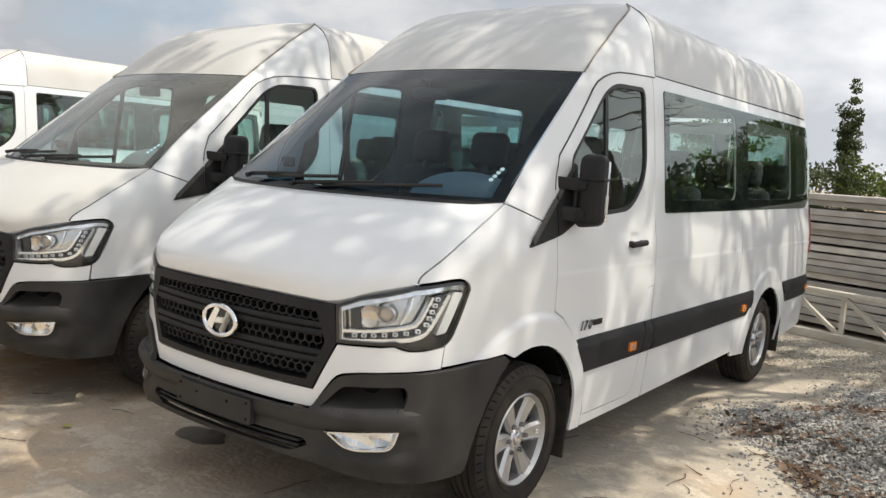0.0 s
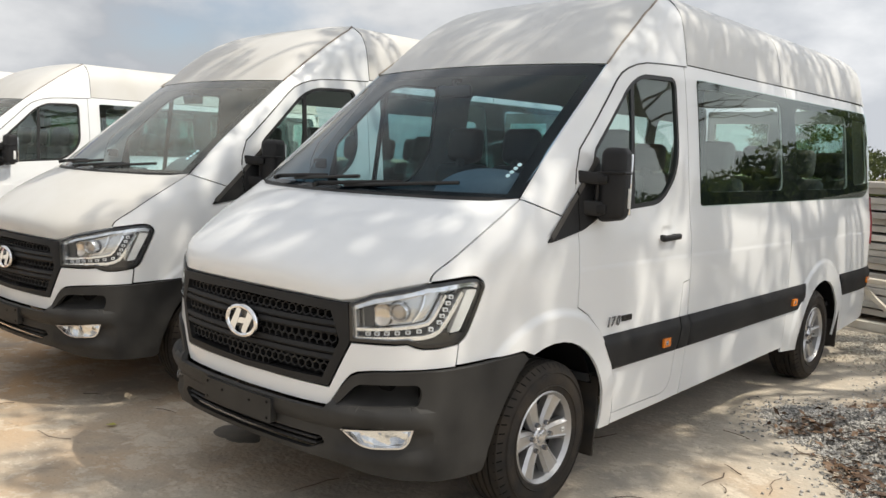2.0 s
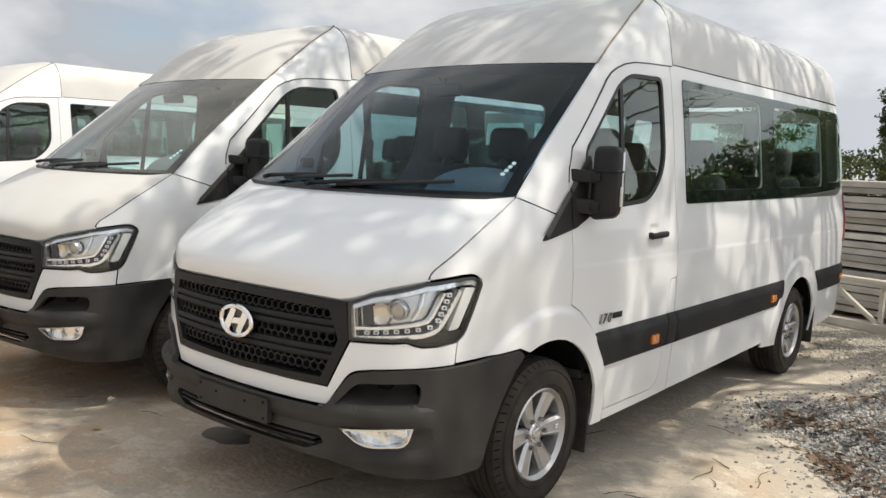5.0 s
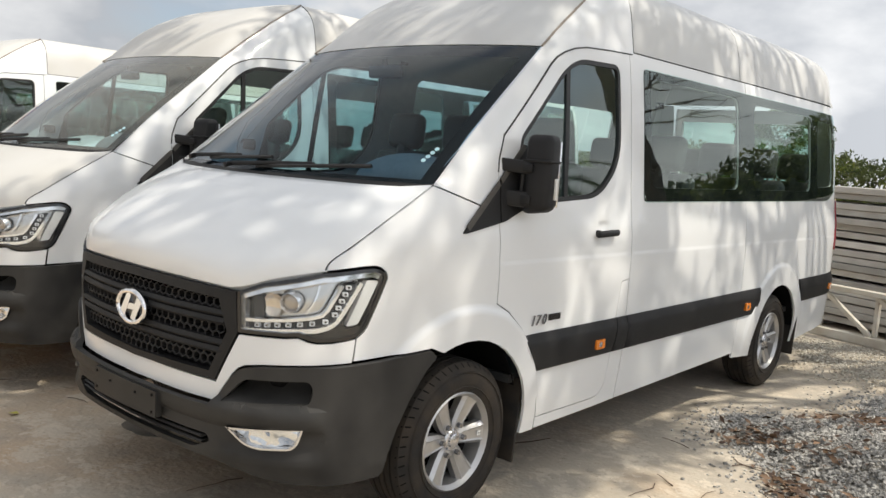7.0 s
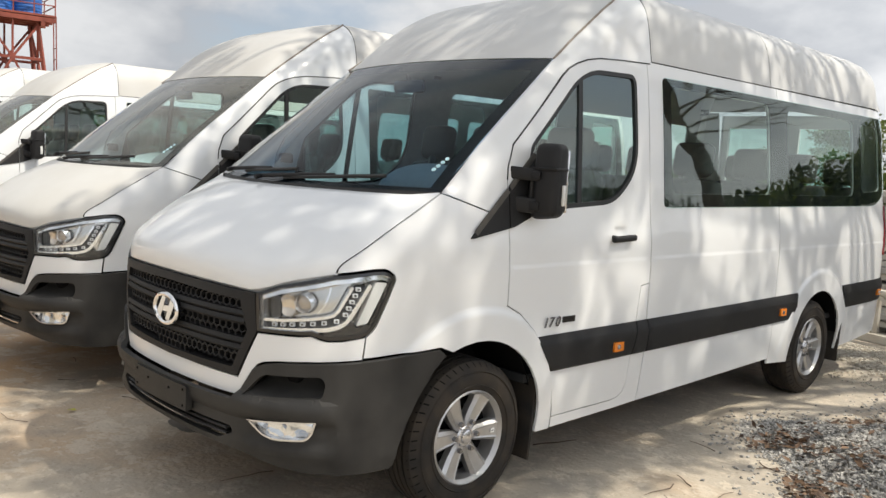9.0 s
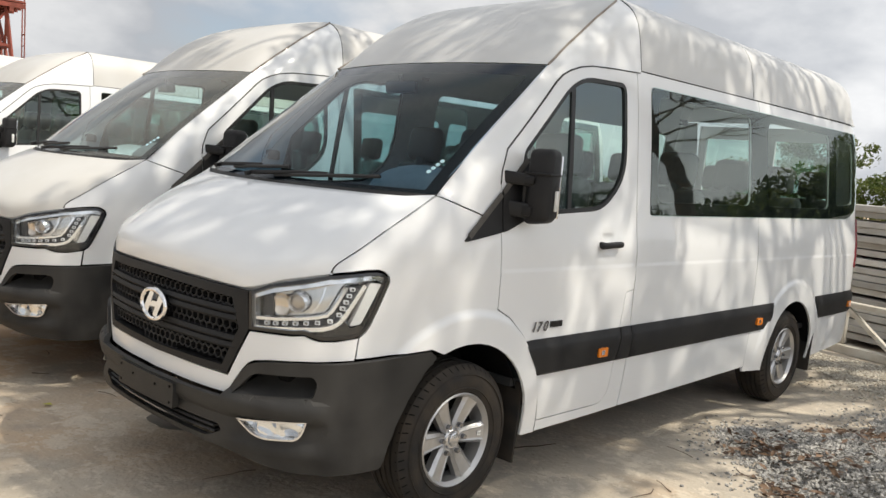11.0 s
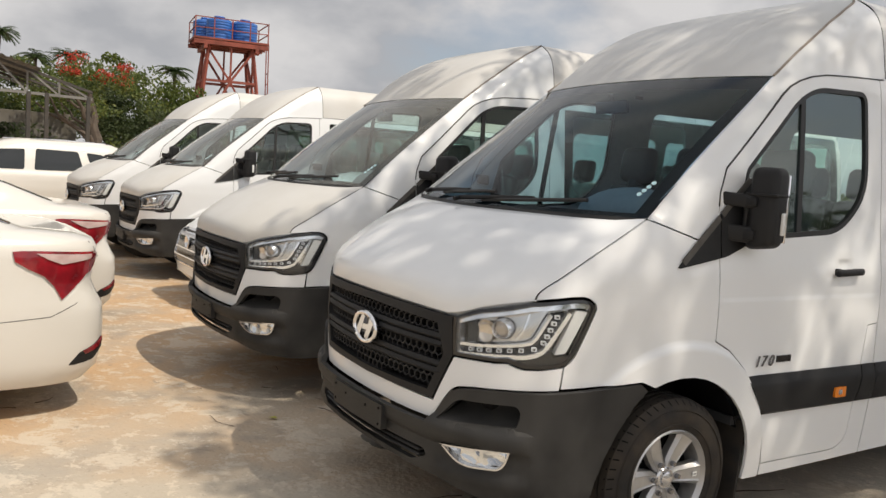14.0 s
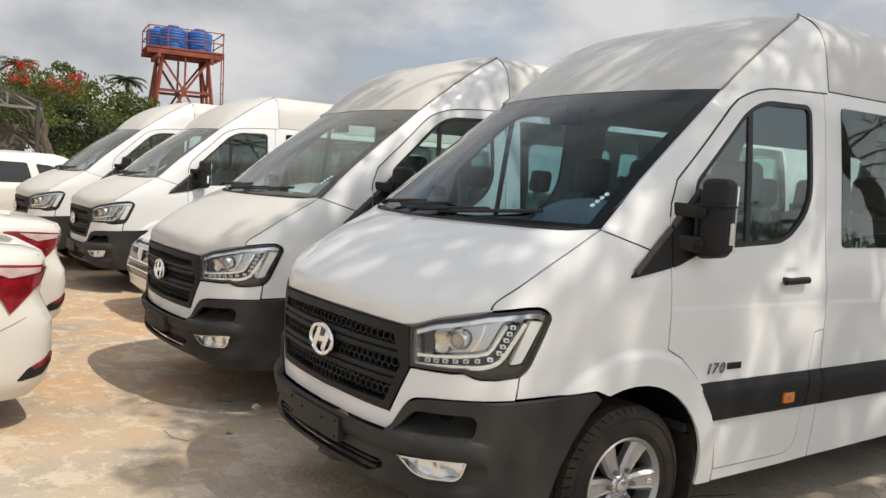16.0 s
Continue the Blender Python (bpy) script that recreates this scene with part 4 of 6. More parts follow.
    part("honeycomb", bm, PLASTIC, grille, smooth=False)
    # three pairs of bars
    for zc, wl_ in ((.915, .55), (.803, .545)):
        for dz in (-.0155, .0155):
            bm = bmesh.new()
            n = 40
            secs = []
            for k in range(n + 1):
                u = -ux(wl_) + 2 * ux(wl_) * k / n
                zz = zc + dz - .006 * (1 - abs(u) / .6)
                secs.append([bm.verts.new(body(u, zz + b, a)) for a, b in ((-.03, -.016), (.004, -.015), (.014, -.004), (.008, .012), (-.03, .016))])
            for P, Q in zip(secs, secs[1:]):
                for q in range(5):
                    bm.faces.new((P[q], P[(q + 1) % 5], Q[(q + 1) % 5], Q[q]))
            bm.faces.new(secs[0]), bm.faces.new(secs[-1])
            part("grille_bar", bm, PLASTIC, grille)
    # oval badge: a chrome ring with a slanted chrome figure on black
    c = body(0, .862, .0)
    m_badge = Matrix.Translation((0, c.y - .022, .868)) @ pose(0, 0, 0, 90, 0, 0)
    bm = bmesh.new()
    n = 40
    rings = []
    for k in range(n):
        a = k * math.tau / n
        cc = Vector((.106 * math.cos(a), .064 * math.sin(a), 0))
        nn = Vector((math.cos(a) * .064, math.sin(a) * .106, 0)).normalized()
        rings.append([bm.verts.new(m_badge @ (cc + nn * .011 * math.cos(q * math.tau / 8) + Vector((0, 0, .010 + .010 * math.sin(q * math.tau / 8))))) for q in range(8)])
    for k in range(n):
        A, B = rings[k], rings[(k + 1) % n]
        for q in range(8):
            bm.faces.new((A[q], A[(q + 1) % 8], B[(q + 1) % 8], B[q]))
    emblem = part("emblem", bm, CHROME, van, "oval chrome emblem")
    bm = bmesh.new()
    prism(bm, [(.104 * math.cos(k * math.tau / 32), .062 * math.sin(k * math.tau / 32)) for k in range(32)], -.02, m_badge)
    part("emblem_back", bm, GLOSSBLACK, emblem)
    for outline in ([(-.086, -.030), (-.050, -.050), (.000, .048), (-.028, .059)], [(.028, -.059), (.000, -.048), (.050, .050), (.086, .030)], [(-.048, -.016), (.014, -.012), (.048, .016), (-.014, .012)]):
        bm = bmesh.new()
        prism(bm, outline, .013 if outline[0][1] != -.016 else .0115, m_badge)
        part("emblem_bar", bm, CHROME, emblem)

    # headlamps
    for side in (1, -1):
        lamp = new("headlamp")
        lamp.parent = van
        tagged(lamp, "angular clear headlamp with LED row")
        P = lambda d: (lambda a, b, q: body(side * a, b, d + q))
        bm = bmesh.new()
        skin(bm, offset_poly(HEAD, .003), [offset_poly(HEAD, .016)], P(.010), .04, .05)
        part("lamp_frame", bm, GLOSSBLACK, lamp)
        bm = bmesh.new()
        skin(bm, offset_poly(HEAD, .010), [], P(-.055), .04, 0)
        part("lamp_housing", bm, LAMPSHELL, lamp)
        def fill(name, poly, d_, material, thick=.03):
            bm = bmesh.new()
            skin(bm, poly, [], P(d_), .03, thick)
            part(name, bm, material, lamp)
        low = [(.628, .878), (.72, .884), (.82, .892), (.915, .899), (.955, .909), (.985, .926), (1.008, .958), (1.040, 1.010), (1.082, 1.078)]
        inn = [(.634, .917), (.72, .922), (.82, .933), (.896, .944), (.935, .954), (.955, .975), (.978, 1.015), (1.009, 1.068)]
        fill("lamp_lower_cover", [(.78, .868), (.848, .875), (.888, .863), (.918, .857), (.975, .858), (1.040, .865), (1.070, .875), (1.092, .892), (1.106, .915), (1.074, .916), (1.024, .908), (1.004, .934), (.975, .905), (.92, .888)], .003, GLOSSBLACK)
        fill("lamp_end_cover", [(1.078, .905), (1.107, .915), (1.158, 1.03), (1.184, 1.096), (1.178, 1.112), (1.160, 1.100), (1.133, 1.03)], .003, GLOSSBLACK)
        fill("chrome_outline", strip(low, .017), -.002, LAMPCHROME, .04)
        fill("chrome_inner_line", strip(inn, .012), -.008, LAMPCHROME)
        fill("chrome_top_line", strip([(.620, 1.010), (.70, 1.040), (.82, 1.068), (.93, 1.092), (1.09, 1.113), (1.14, 1.113), (1.172, 1.100)], .030), -.004, LAMPCHROME)
        fill("chrome_end_line", strip([(.622, 1.005), (.632, .886)], .014), -.006, LAMPCHROME)
        fill("diode_tray", low + inn[::-1], -.030, DASH, .01)
        spots = [(.683, .902), (.722, .905), (.763, .909), (.807, .913), (.851, .918), (.897, .923), (.948, .931)] + [(.984 + .0125 * k, .958 + .0255 * k) for k in range(5)]
        for u, z in spots:
            fill("diode", rounded([(u - .011, z - .008), (u + .011, z - .008), (u + .011, z + .008), (u - .011, z + .008)], .002, 1), -.012, LED, .012)
            fill("diode_chip", [(u - .005, z - .004), (u + .005, z - .004), (u + .005, z + .004), (u - .005, z + .004)], -.010, DARKCHROME, .002)
        fill("turn_lamp", rounded([(1.026, .914), (1.074, .922), (1.156, 1.086), (1.104, 1.088)], .008, 2), -.004, WHITELENS)
        fill("lamp_divider", [(.664, .928), (.706, .932), (.700, 1.018), (.656, 1.006)], -.022, DASH, .015)
        fill("bowl_edge", strip([(.921, 1.066), (.912, 1.030), (.896, .992), (.870, .958)], .007), -.016, LAMPCHROME, .02)
        # projector
        c = body(side * .812, .999, -.040)
        nrm = (body(side * .79, .98, .1) - c).normalized()
        q = nrm.to_track_quat("Z", "Y").to_matrix().to_4x4()
        bm = bmesh.new()
        lathe(bm, [(.0, .046), (.012, .042), (.028, .038), (.031, .036), (.026, .033), (.010, .031)], "z", 28)
        bmesh.ops.transform(bm, matrix=Matrix.Translation(c) @ q, verts=bm.verts)
        part("projector_ring", bm, LAMPCHROME, lamp)
        bm = bmesh.new()
        ball(bm, (.031, .031, .016), (0, 0, .012), (0, 0, 0), 18)
        bmesh.ops.transform(bm, matrix=Matrix.Translation(c) @ q, verts=bm.verts)
        part("projector_lens", bm, LENSBALL, lamp)
        c = body(side * .742, .982, -.040)
        bm = bmesh.new()
        lathe(bm, [(.014, .046), (.0, .034), (-.006, .016), (-.008, .001)], "z", 24)
        bmesh.ops.transform(bm, matrix=Matrix.Translation(c) @ q, verts=bm.verts)
        part("reflector", bm, WARMREF, lamp)
        bm = bmesh.new()
        skin(bm, offset_poly(HEAD, .012), [], P(.008), .05, 0)
        part("lamp_lens", bm, CLEAR, lamp)

    # bumper
    b_half = [(0, .578), (.40, .580), (.520, .582), (.604, .703), (.626, .727), (.654, .740), (.72, .752), (.85, .762), (1.058, .773), (U(-.40), .787), (U(-.241), .795)]
    b_arch = [(U(-.205), .765), (U(-.27), .705), (U(-.345), .600), (U(-.395), .500), (U(-.428), .40), (U(-.443), .325)]
    b_right = b_half[1:] + b_arch + [(U(-.46), .310), (U(-.57), .306), (.85, .310), (.70, .330), (.56, .360), (.30, .366)]
    bump = b_half[:1] + b_right + [(0, .367)] + [(-u, z) for u, z in b_right[::-1]]
    pocket = rounded([(.568, .604), (.900, .624), (.912, .660), (.912, .690), (.895, .712), (.668, .700), (.640, .684)], [.008, .010, .02, .02, .02, .02, .02], 2)
    fog = rounded([(.587, .507), (.889, .536), (.872, .472), (.848, .448), (.72, .438), (.668, .450)], [.008, .012, .02, .02, .03, .02], 3)
    slot = rounded([(-.50, .458), (.50, .458), (.52, .432), (.43, .392), (-.43, .392), (-.52, .432)], .012, 2)

    def bump_d(u, z):
        s = abs(u)
        y = float(np.interp(s, ARC, PLAN[:, 1]))
        k = max(0, min(1, (-.2 - y) / .3))
        shelf = float(np.interp(z, [.30, .35, .385, .465, .500, .515, .530, .575, .600, .615], [.004, .014, .028, .024, .024, .036, .047, .053, .046, .020]))
        w_ = max(0, min(1, (.975 - s) / .07))
        w_ = w_ * w_ * (3 - 2 * w_)
        d_ = .020 + k * ((shelf - .020) * w_ + (1 - w_) * float(np.interp(z, [.30, .36, .60, .70], [.006, .018, .020, .018])))
        m_ = lambda v: v * v * (3 - 2 * v)
        a_ = max(0, min(1, (s - ux(.560)) / .035, (ux(.880) - s) / .035))
        b_ = max(0, min(1, (z - .405) / .03, (.540 - z) / .02))
        return d_ - .014 * m_(a_) * m_(b_)
    bumper = van_panel("front_bumper", bump, [pocket, mirrored(pocket), fog, mirrored(fog), slot], DUSTY, van, both=False, d=bump_d, step=.024, thick=.03, gap=.001, rows=(.34, .385, .465, .500, .515, .530, .552, .575, .590, .602, .614), label="unpainted black plastic front bumper")[0]
    for side in (1, -1):
        pk = pocket if side > 0 else mirrored(pocket)
        bm = bmesh.new()
        # intake pocket: floor rises to the back
        skin(bm, offset_poly(pk, -.006), [], lambda a, b, q: body(a, b, .036 - .13 * min(1, max(0, (b - .604) / .065))), .025, 0)
        part("intake", bm, DUSTY, bumper)
        fg = fog if side > 0 else mirrored(fog)
        bm = bmesh.new()
        skin(bm, offset_poly(fg, .002), [offset_poly(fg, .009)], lambda a, b, q: body(a, b, .030 + q), .03, .03)
        fl = part("fog_lamp", bm, SILVER, bumper, "clear fog lamp with bright rim")
        bm = bmesh.new()
        skin(bm, offset_poly(fg, .006), [], lambda a, b, q: body(a, b, .000 + .005 * math.sin(a * 75) + .004 * math.sin(b * 70 + a * 20)), .012, 0)
        part("fog_reflector", bm, CHROME, fl)
        bm = bmesh.new()
        skin(bm, offset_poly(fg, .006), [], lambda a, b, q: body(a, b, .026 + q), .04, 0)
        part("fog_lens", bm, CLEAR, fl)
    # lower slot with slats
    bm = bmesh.new()
    skin(bm, offset_poly(slot, -.02), [], lambda a, b, q: body(a, b, -.06), .06, 0)
    part("slot_back", bm, DARK, bumper)
    for z in (.440, .418):
        bm = bmesh.new()
        secs = []
        for k in range(31):
            u = -.47 + .94 * k / 30
            secs.append([bm.verts.new(body(u, z + b, a)) for a, b in ((-.04, -.004), (.018, -.006), (.025, .0), (.018, .005), (-.04, .004))])
        for P_, Q_ in zip(secs, secs[1:]):
            for q in range(5):
                bm.faces.new((P_[q], P_[(q + 1) % 5], Q_[(q + 1) % 5], Q_[q]))
        bm.faces.new(secs[0]), bm.faces.new(secs[-1])
        part("slat", bm, DUSTY, bumper)
    bm = bmesh.new()
    pl = rounded([(-.245, .462), (.245, .462), (.245, .570), (-.245, .570)], .008, 2)
    skin(bm, pl, [], lambda a, b, q: body(a, b, .064 + q), .05, .03)
    holder = part("plate_holder", bm, DUSTY, bumper, "empty black number plate holder")
    for u, z in ((-.10, .535), (.10, .535), (-.22, .482), (.22, .482), (.22, .552), (-.22, .552)):
        bm = bmesh.new()
        cyl(bm, .006, .006, .004, tuple(body(u, z, .0655)), (90, 0, 0), 10)
        part("screw_hole", bm, DARK, holder)

    # cabin
    bm = bmesh.new()
    grid_mesh(bm, lambda u, v: Vector(((2 * u - 1) * .88, float(np.interp(v, [0, .12, .5, .8, 1], [-.16, -.10, .22, .40, .42])) - .16 * (1 - (2 * u - 1) ** 2) * (1 - v), float(np.interp(v, [0, .12, .5, .8, 1], [1.40, 1.415, 1.41, 1.33, .85])))), 20, 12)
    dash = part("dashboard", bm, DASH, van)
    bm = bmesh.new()
    ball(bm, (.35, .22, .175), (.44, .18, 1.40), (0, 0, 0), 24)
    part("instrument_hood", bm, HOODGREY, dash)
    bm = bmesh.new()
    rings = []
    for k in range(28):
        a = k * math.tau / 28
        cc = Vector((.19 * math.cos(a), 0, .19 * math.sin(a)))
        nn = cc.normalized()
        rings.append([bm.verts.new(pose(.42, .50, 1.32, -35) @ (cc + nn * .014 * math.cos(q * math.tau / 6) + Vector((0, .014 * math.sin(q * math.tau / 6), 0)))) for q in range(6)])
    for k in range(28):
        A, B = rings[k], rings[(k + 1) % 28]
        for q in range(6):
            bm.faces.new((A[q], A[(q + 1) % 6], B[(q + 1) % 6], B[q]))
    box(bm, (.36, .03, .05), (.42, .50, 1.32), (-35, 0, 0), .01, 2)
    part("steering_wheel", bm, DASH, van)
    for x in (.52, -.10, -.56):
        build_seat(van, x, .85, .95, .42 if x < 0 else .48, .62)
    for row in range(4):
        for x in (.68, -.22, -.66):
            build_seat(van, x, 1.95 + .80 * row, .95, .43, .60)
    for ob in van.children_recursive:
        if ob.name.split('.')[0] in GLASS_PARTS:
            ob.visible_shadow = False
    return van

# ---- the ground ----
GROUND = mat("yard_concrete", (0.50, 0.40, 0.265), 0.85, bump=0.8, bump_scale=30)


def ground_nodes(m):
    """Dusty tan over grey concrete, tinted warmer where the sun falls, with sharp worn patches, dark stains and fine
    specks.
    """
    n, l = m.node_tree.nodes, m.node_tree.links
    co = n.new("ShaderNodeTexCoord").outputs["Object"]

    def nz(scale, detail, lo, hi, rough=.5, dist=0.0):
        t = n.new("ShaderNodeTexNoise")
        t.inputs["Scale"].default_value, t.inputs["Detail"].default_value, t.inputs["Roughness"].default_value, t.inputs["Distortion"].default_value = scale, detail, rough, dist
        l.new(co, t.inputs["Vector"])
        r = n.new("ShaderNodeMapRange")
        r.inputs["From Min"].default_value, r.inputs["From Max"].default_value = lo, hi
        l.new(t.outputs["Fac"], r.inputs["Value"])
        return r.outputs["Result"]

    def mix(a, b, f, k=1.0):
        x = n.new("ShaderNodeMix")
        x.data_type = "RGBA"
        if isinstance(a, tuple):
            x.inputs["A"].default_value = (*a, 1)
        else:
            l.new(a, x.inputs["A"])
        x.inputs["B"].default_value = (*b, 1)
        mu = n.new("ShaderNodeMath")
        mu.operation, mu.use_clamp = "MULTIPLY", True
        mu.inputs[1].default_value = k
        l.new(f, mu.inputs[0])
        l.new(mu.outputs[0], x.inputs["Factor"])
        return x.outputs["Result"]
    # tan dust plus painted sunlit warmth, growing away from the first van's shade
    sep = n.new("ShaderNodeSeparateXYZ")
    l.new(co, sep.inputs[0])
    gx = n.new("ShaderNodeMapRange")
    gx.inputs["From Min"].default_value, gx.inputs["From Max"].default_value = 0.4, -3.2
    gx.inputs["To Min"].default_value = -0.1
    l.new(sep.outputs["X"], gx.inputs["Value"])
    ad = n.new("ShaderNodeMath")
    ad.operation, ad.use_clamp = "ADD", True
    wob = nz(.7, 6, .38, .64, .55)
    sub = n.new("ShaderNodeMath")
    sub.operation = "MULTIPLY_ADD"
    sub.inputs[1].default_value, sub.inputs[2].default_value = .9, -.38
    l.new(wob, sub.inputs[0])
    l.new(gx.outputs["Result"], ad.inputs[0])
    l.new(sub.outputs[0], ad.inputs[1])
    c = mix((0.46, 0.40, 0.32), (0.50, 0.335, 0.195), ad.outputs[0])
    c = mix(c, (0.37, 0.335, 0.285), nz(1.1, 8, .46, .64, .60, .4), .75)
    c = mix(c, (0.27, 0.24, 0.205), nz(2.3, 9, .54, .70, .66, .3), .6)
    c = mix(c, (0.60, 0.53, 0.43), nz(3.1, 12, .53, .575, .74, .25), .65)
    c = mix(c, (0.62, 0.54, 0.43), nz(7.5, 10, .565, .60, .72, .2), .65)
    c = mix(c, (0.22, 0.185, 0.145), nz(6.5, 9, .62, .67, .70, .5), .5)
    c = mix(c, (0.17, 0.145, 0.115), nz(.9, 7, .58, .72), .5)
    c = mix(c, (0.16, 0.135, 0.105), nz(38, 4, .60, .68, .7), .5)
    c = mix(c, (0.66, 0.60, 0.50), nz(60, 3, .64, .72, .7), .5)
    l.new(c, n["Principled BSDF"].inputs["Base Color"])


ground_nodes(GROUND)
bm = bmesh.new()
bmesh.ops.create_grid(bm, x_segments=40, y_segments=40, size=600)
ground = new("ground", mesh_from(bm, "ground"))
ground.data.materials.append(GROUND)
tagged(ground, "worn pale concrete yard with dusty tan patches", "ground", kind="structure")

# ---- the vans ----
van1 = build_van("clean white high-roof minibus with black plastic bumper")
van2 = copy_thing(van1, pose(-2.635, 0.012, 0))
van3 = copy_thing(van1, pose(-8.13, 0.45, 0))
van4 = copy_thing(van1, pose(-10.6, 0.10, 0))
for v_ in (van2, van3, van4):
    for ob in v_.children_recursive:
        if ob.name.split(".")[0] in GLASS_PARTS:
            ob.visible_shadow = False
        # these three stand dustier than the first
        dusty = {"bonnet": DUSTPAINT, "roof_brow": DUSTPAINT, "roof": DUSTPAINT, "windscreen": DUSTYGLASS}.get(ob.name.split(".")[0])
        if dusty:
            ob.material_slots[0].link = "OBJECT"
            ob.material_slots[0].material = dusty
    tagged(v_, "dusty white high-roof minibus with black plastic bumper", "van", "row of parked vans")

bm = bmesh.new()
box(bm, (.21, .15, .002), (0, 0, 0), (4, 0, 12))
sheet_ = new("paper_sheet", mesh_from(bm, "paper_sheet"))
sheet_.data.materials.append(PAPER)
sheet_.matrix_basis = pose(-2.635 + .42, -.07, 1.425)
tagged(sheet_, "white paper sheet lying on the dashboard", "paper")

# ---- cars: stacked rings, tail at y = 0, nose towards -y ----
DARKGLASS = glass("car_glass", (0.16, 0.19, 0.19), 1.6)


def car_shape(rings, n=4.2):
    """rings: z, tail y, nose y, half width. Gives side(y, z), tail(x, z), nose(x, z)."""
    R_ = np.array(rings)

    def ring_at(z):
        return [float(np.interp(z, R_[:, 0], R_[:, k])) for k in (1, 2, 3)]

    def side(y, z, d=0.0, s=1):
        a, b, w = ring_at(z)
        t = min(1, abs((y - (a + b) / 2) / ((a - b) / 2)))
        return Vector((s * (w * (1 - t ** n) ** (1 / n) + d), y, z))

    def end(x, z, d=0.0, s=1):
        a, b, w = ring_at(z)
        t = min(1, abs(x / w))
        h = (a - b) / 2
        return Vector((x, (a + b) / 2 + s * (h * (1 - t ** n) ** (1 / n) + d), z))
    return side, end, ring_at


def build_car(label, paint, rings, windows, group="parked cars", n=4.2, wheel_y=(-1.02, -3.5), radius=.30, extras=None):
    car = thing("car", label, "car", group=group)
    side, end, ring_at = car_shape(rings, n)
    bm = bmesh.new()
    zs = []
    for (z1, *_), (z2, *_) in zip(rings, rings[1:]):
        k = max(1, int((z2 - z1) / .05))
        zs += [z1 + (z2 - z1) * i / k for i in range(k)]
    zs.append(rings[-1][0])
    seg = 96
    loops = []
    for z in zs:
        a, b, w = ring_at(z)
        lp = []
        for k in range(seg):
            c, s_ = math.cos(k * math.tau / seg), math.sin(k * math.tau / seg)
            c, s_ = math.copysign(abs(c) ** (2 / n), c), math.copysign(abs(s_) ** (2 / n), s_)
            lp.append(bm.verts.new((w * s_, (a + b) / 2 + (a - b) / 2 * c, z)))
        loops.append(lp)
    for A, B in zip(loops, loops[1:]):
        for k in range(seg):
            bm.faces.new((A[k], A[(k + 1) % seg], B[(k + 1) % seg], B[k]))
    bm.faces.new(loops[-1])
    bm.faces.new(loops[0][::-1])
    part("car_body", bm, paint, car)
    for kind, poly in windows:
        for s in ((1, -1) if kind == "side" else (1,)):
            bm = bmesh.new()
            if kind == "side":
                skin(bm, rounded(poly, .04, 3), [], lambda a, b, q: side(a, b, .006 + q, s), .08, .01)
            else:
                skin(bm, rounded(poly, .05, 3), [], lambda a, b, q: end(a, b, .006 + q, 1 if kind == "tail" else -1), .08, .01)
            part("car_window", bm, DARKCAR, car, "dark car window")
    for y in wheel_y:
        for s in (1, -1):
            w = ring_at(.45)[2]
            bm = bmesh.new()
            lathe(bm, [(s * (w - .19), radius * .65), (s * (w - .19), radius * .96), (s * (w - .16), radius), (s * (w - .03), radius), (s * (w + .004), radius * .94), (s * (w + .002), radius * .66)], "x", 36, (0, y, radius))
            wheel = part("wheel", bm, RUBBER, car)
            bm = bmesh.new()
            lathe(bm, [(s * (w - .02), radius * .66), (s * (w - .01), radius * .60), (s * (w - .03), radius * .5), (s * (w - .02), .03), (s * (w - .02), .001)], "x", 30, (0, y, radius))
            part("wheel_disc", bm, ALLOY, wheel)
            bm = bmesh.new()
            a0 = [(y + (radius + .05) * math.cos(k * math.pi / 16), radius + (radius + .05) * math.sin(k * math.pi / 16)) for k in range(17)]
            skin(bm, a0 + [(y - radius - .05, .2), (y + radius + .05, .2)], [], lambda a, b, q: side(a, b, .002 + q, s), .08, 0)
            part("wheel_arch", bm, DARK, car)
    if extras:
        extras(car, side, end)
    return car


DARKCAR = mat("dark_window", (0.015, 0.018, 0.019), 0.06, coat=0.3)


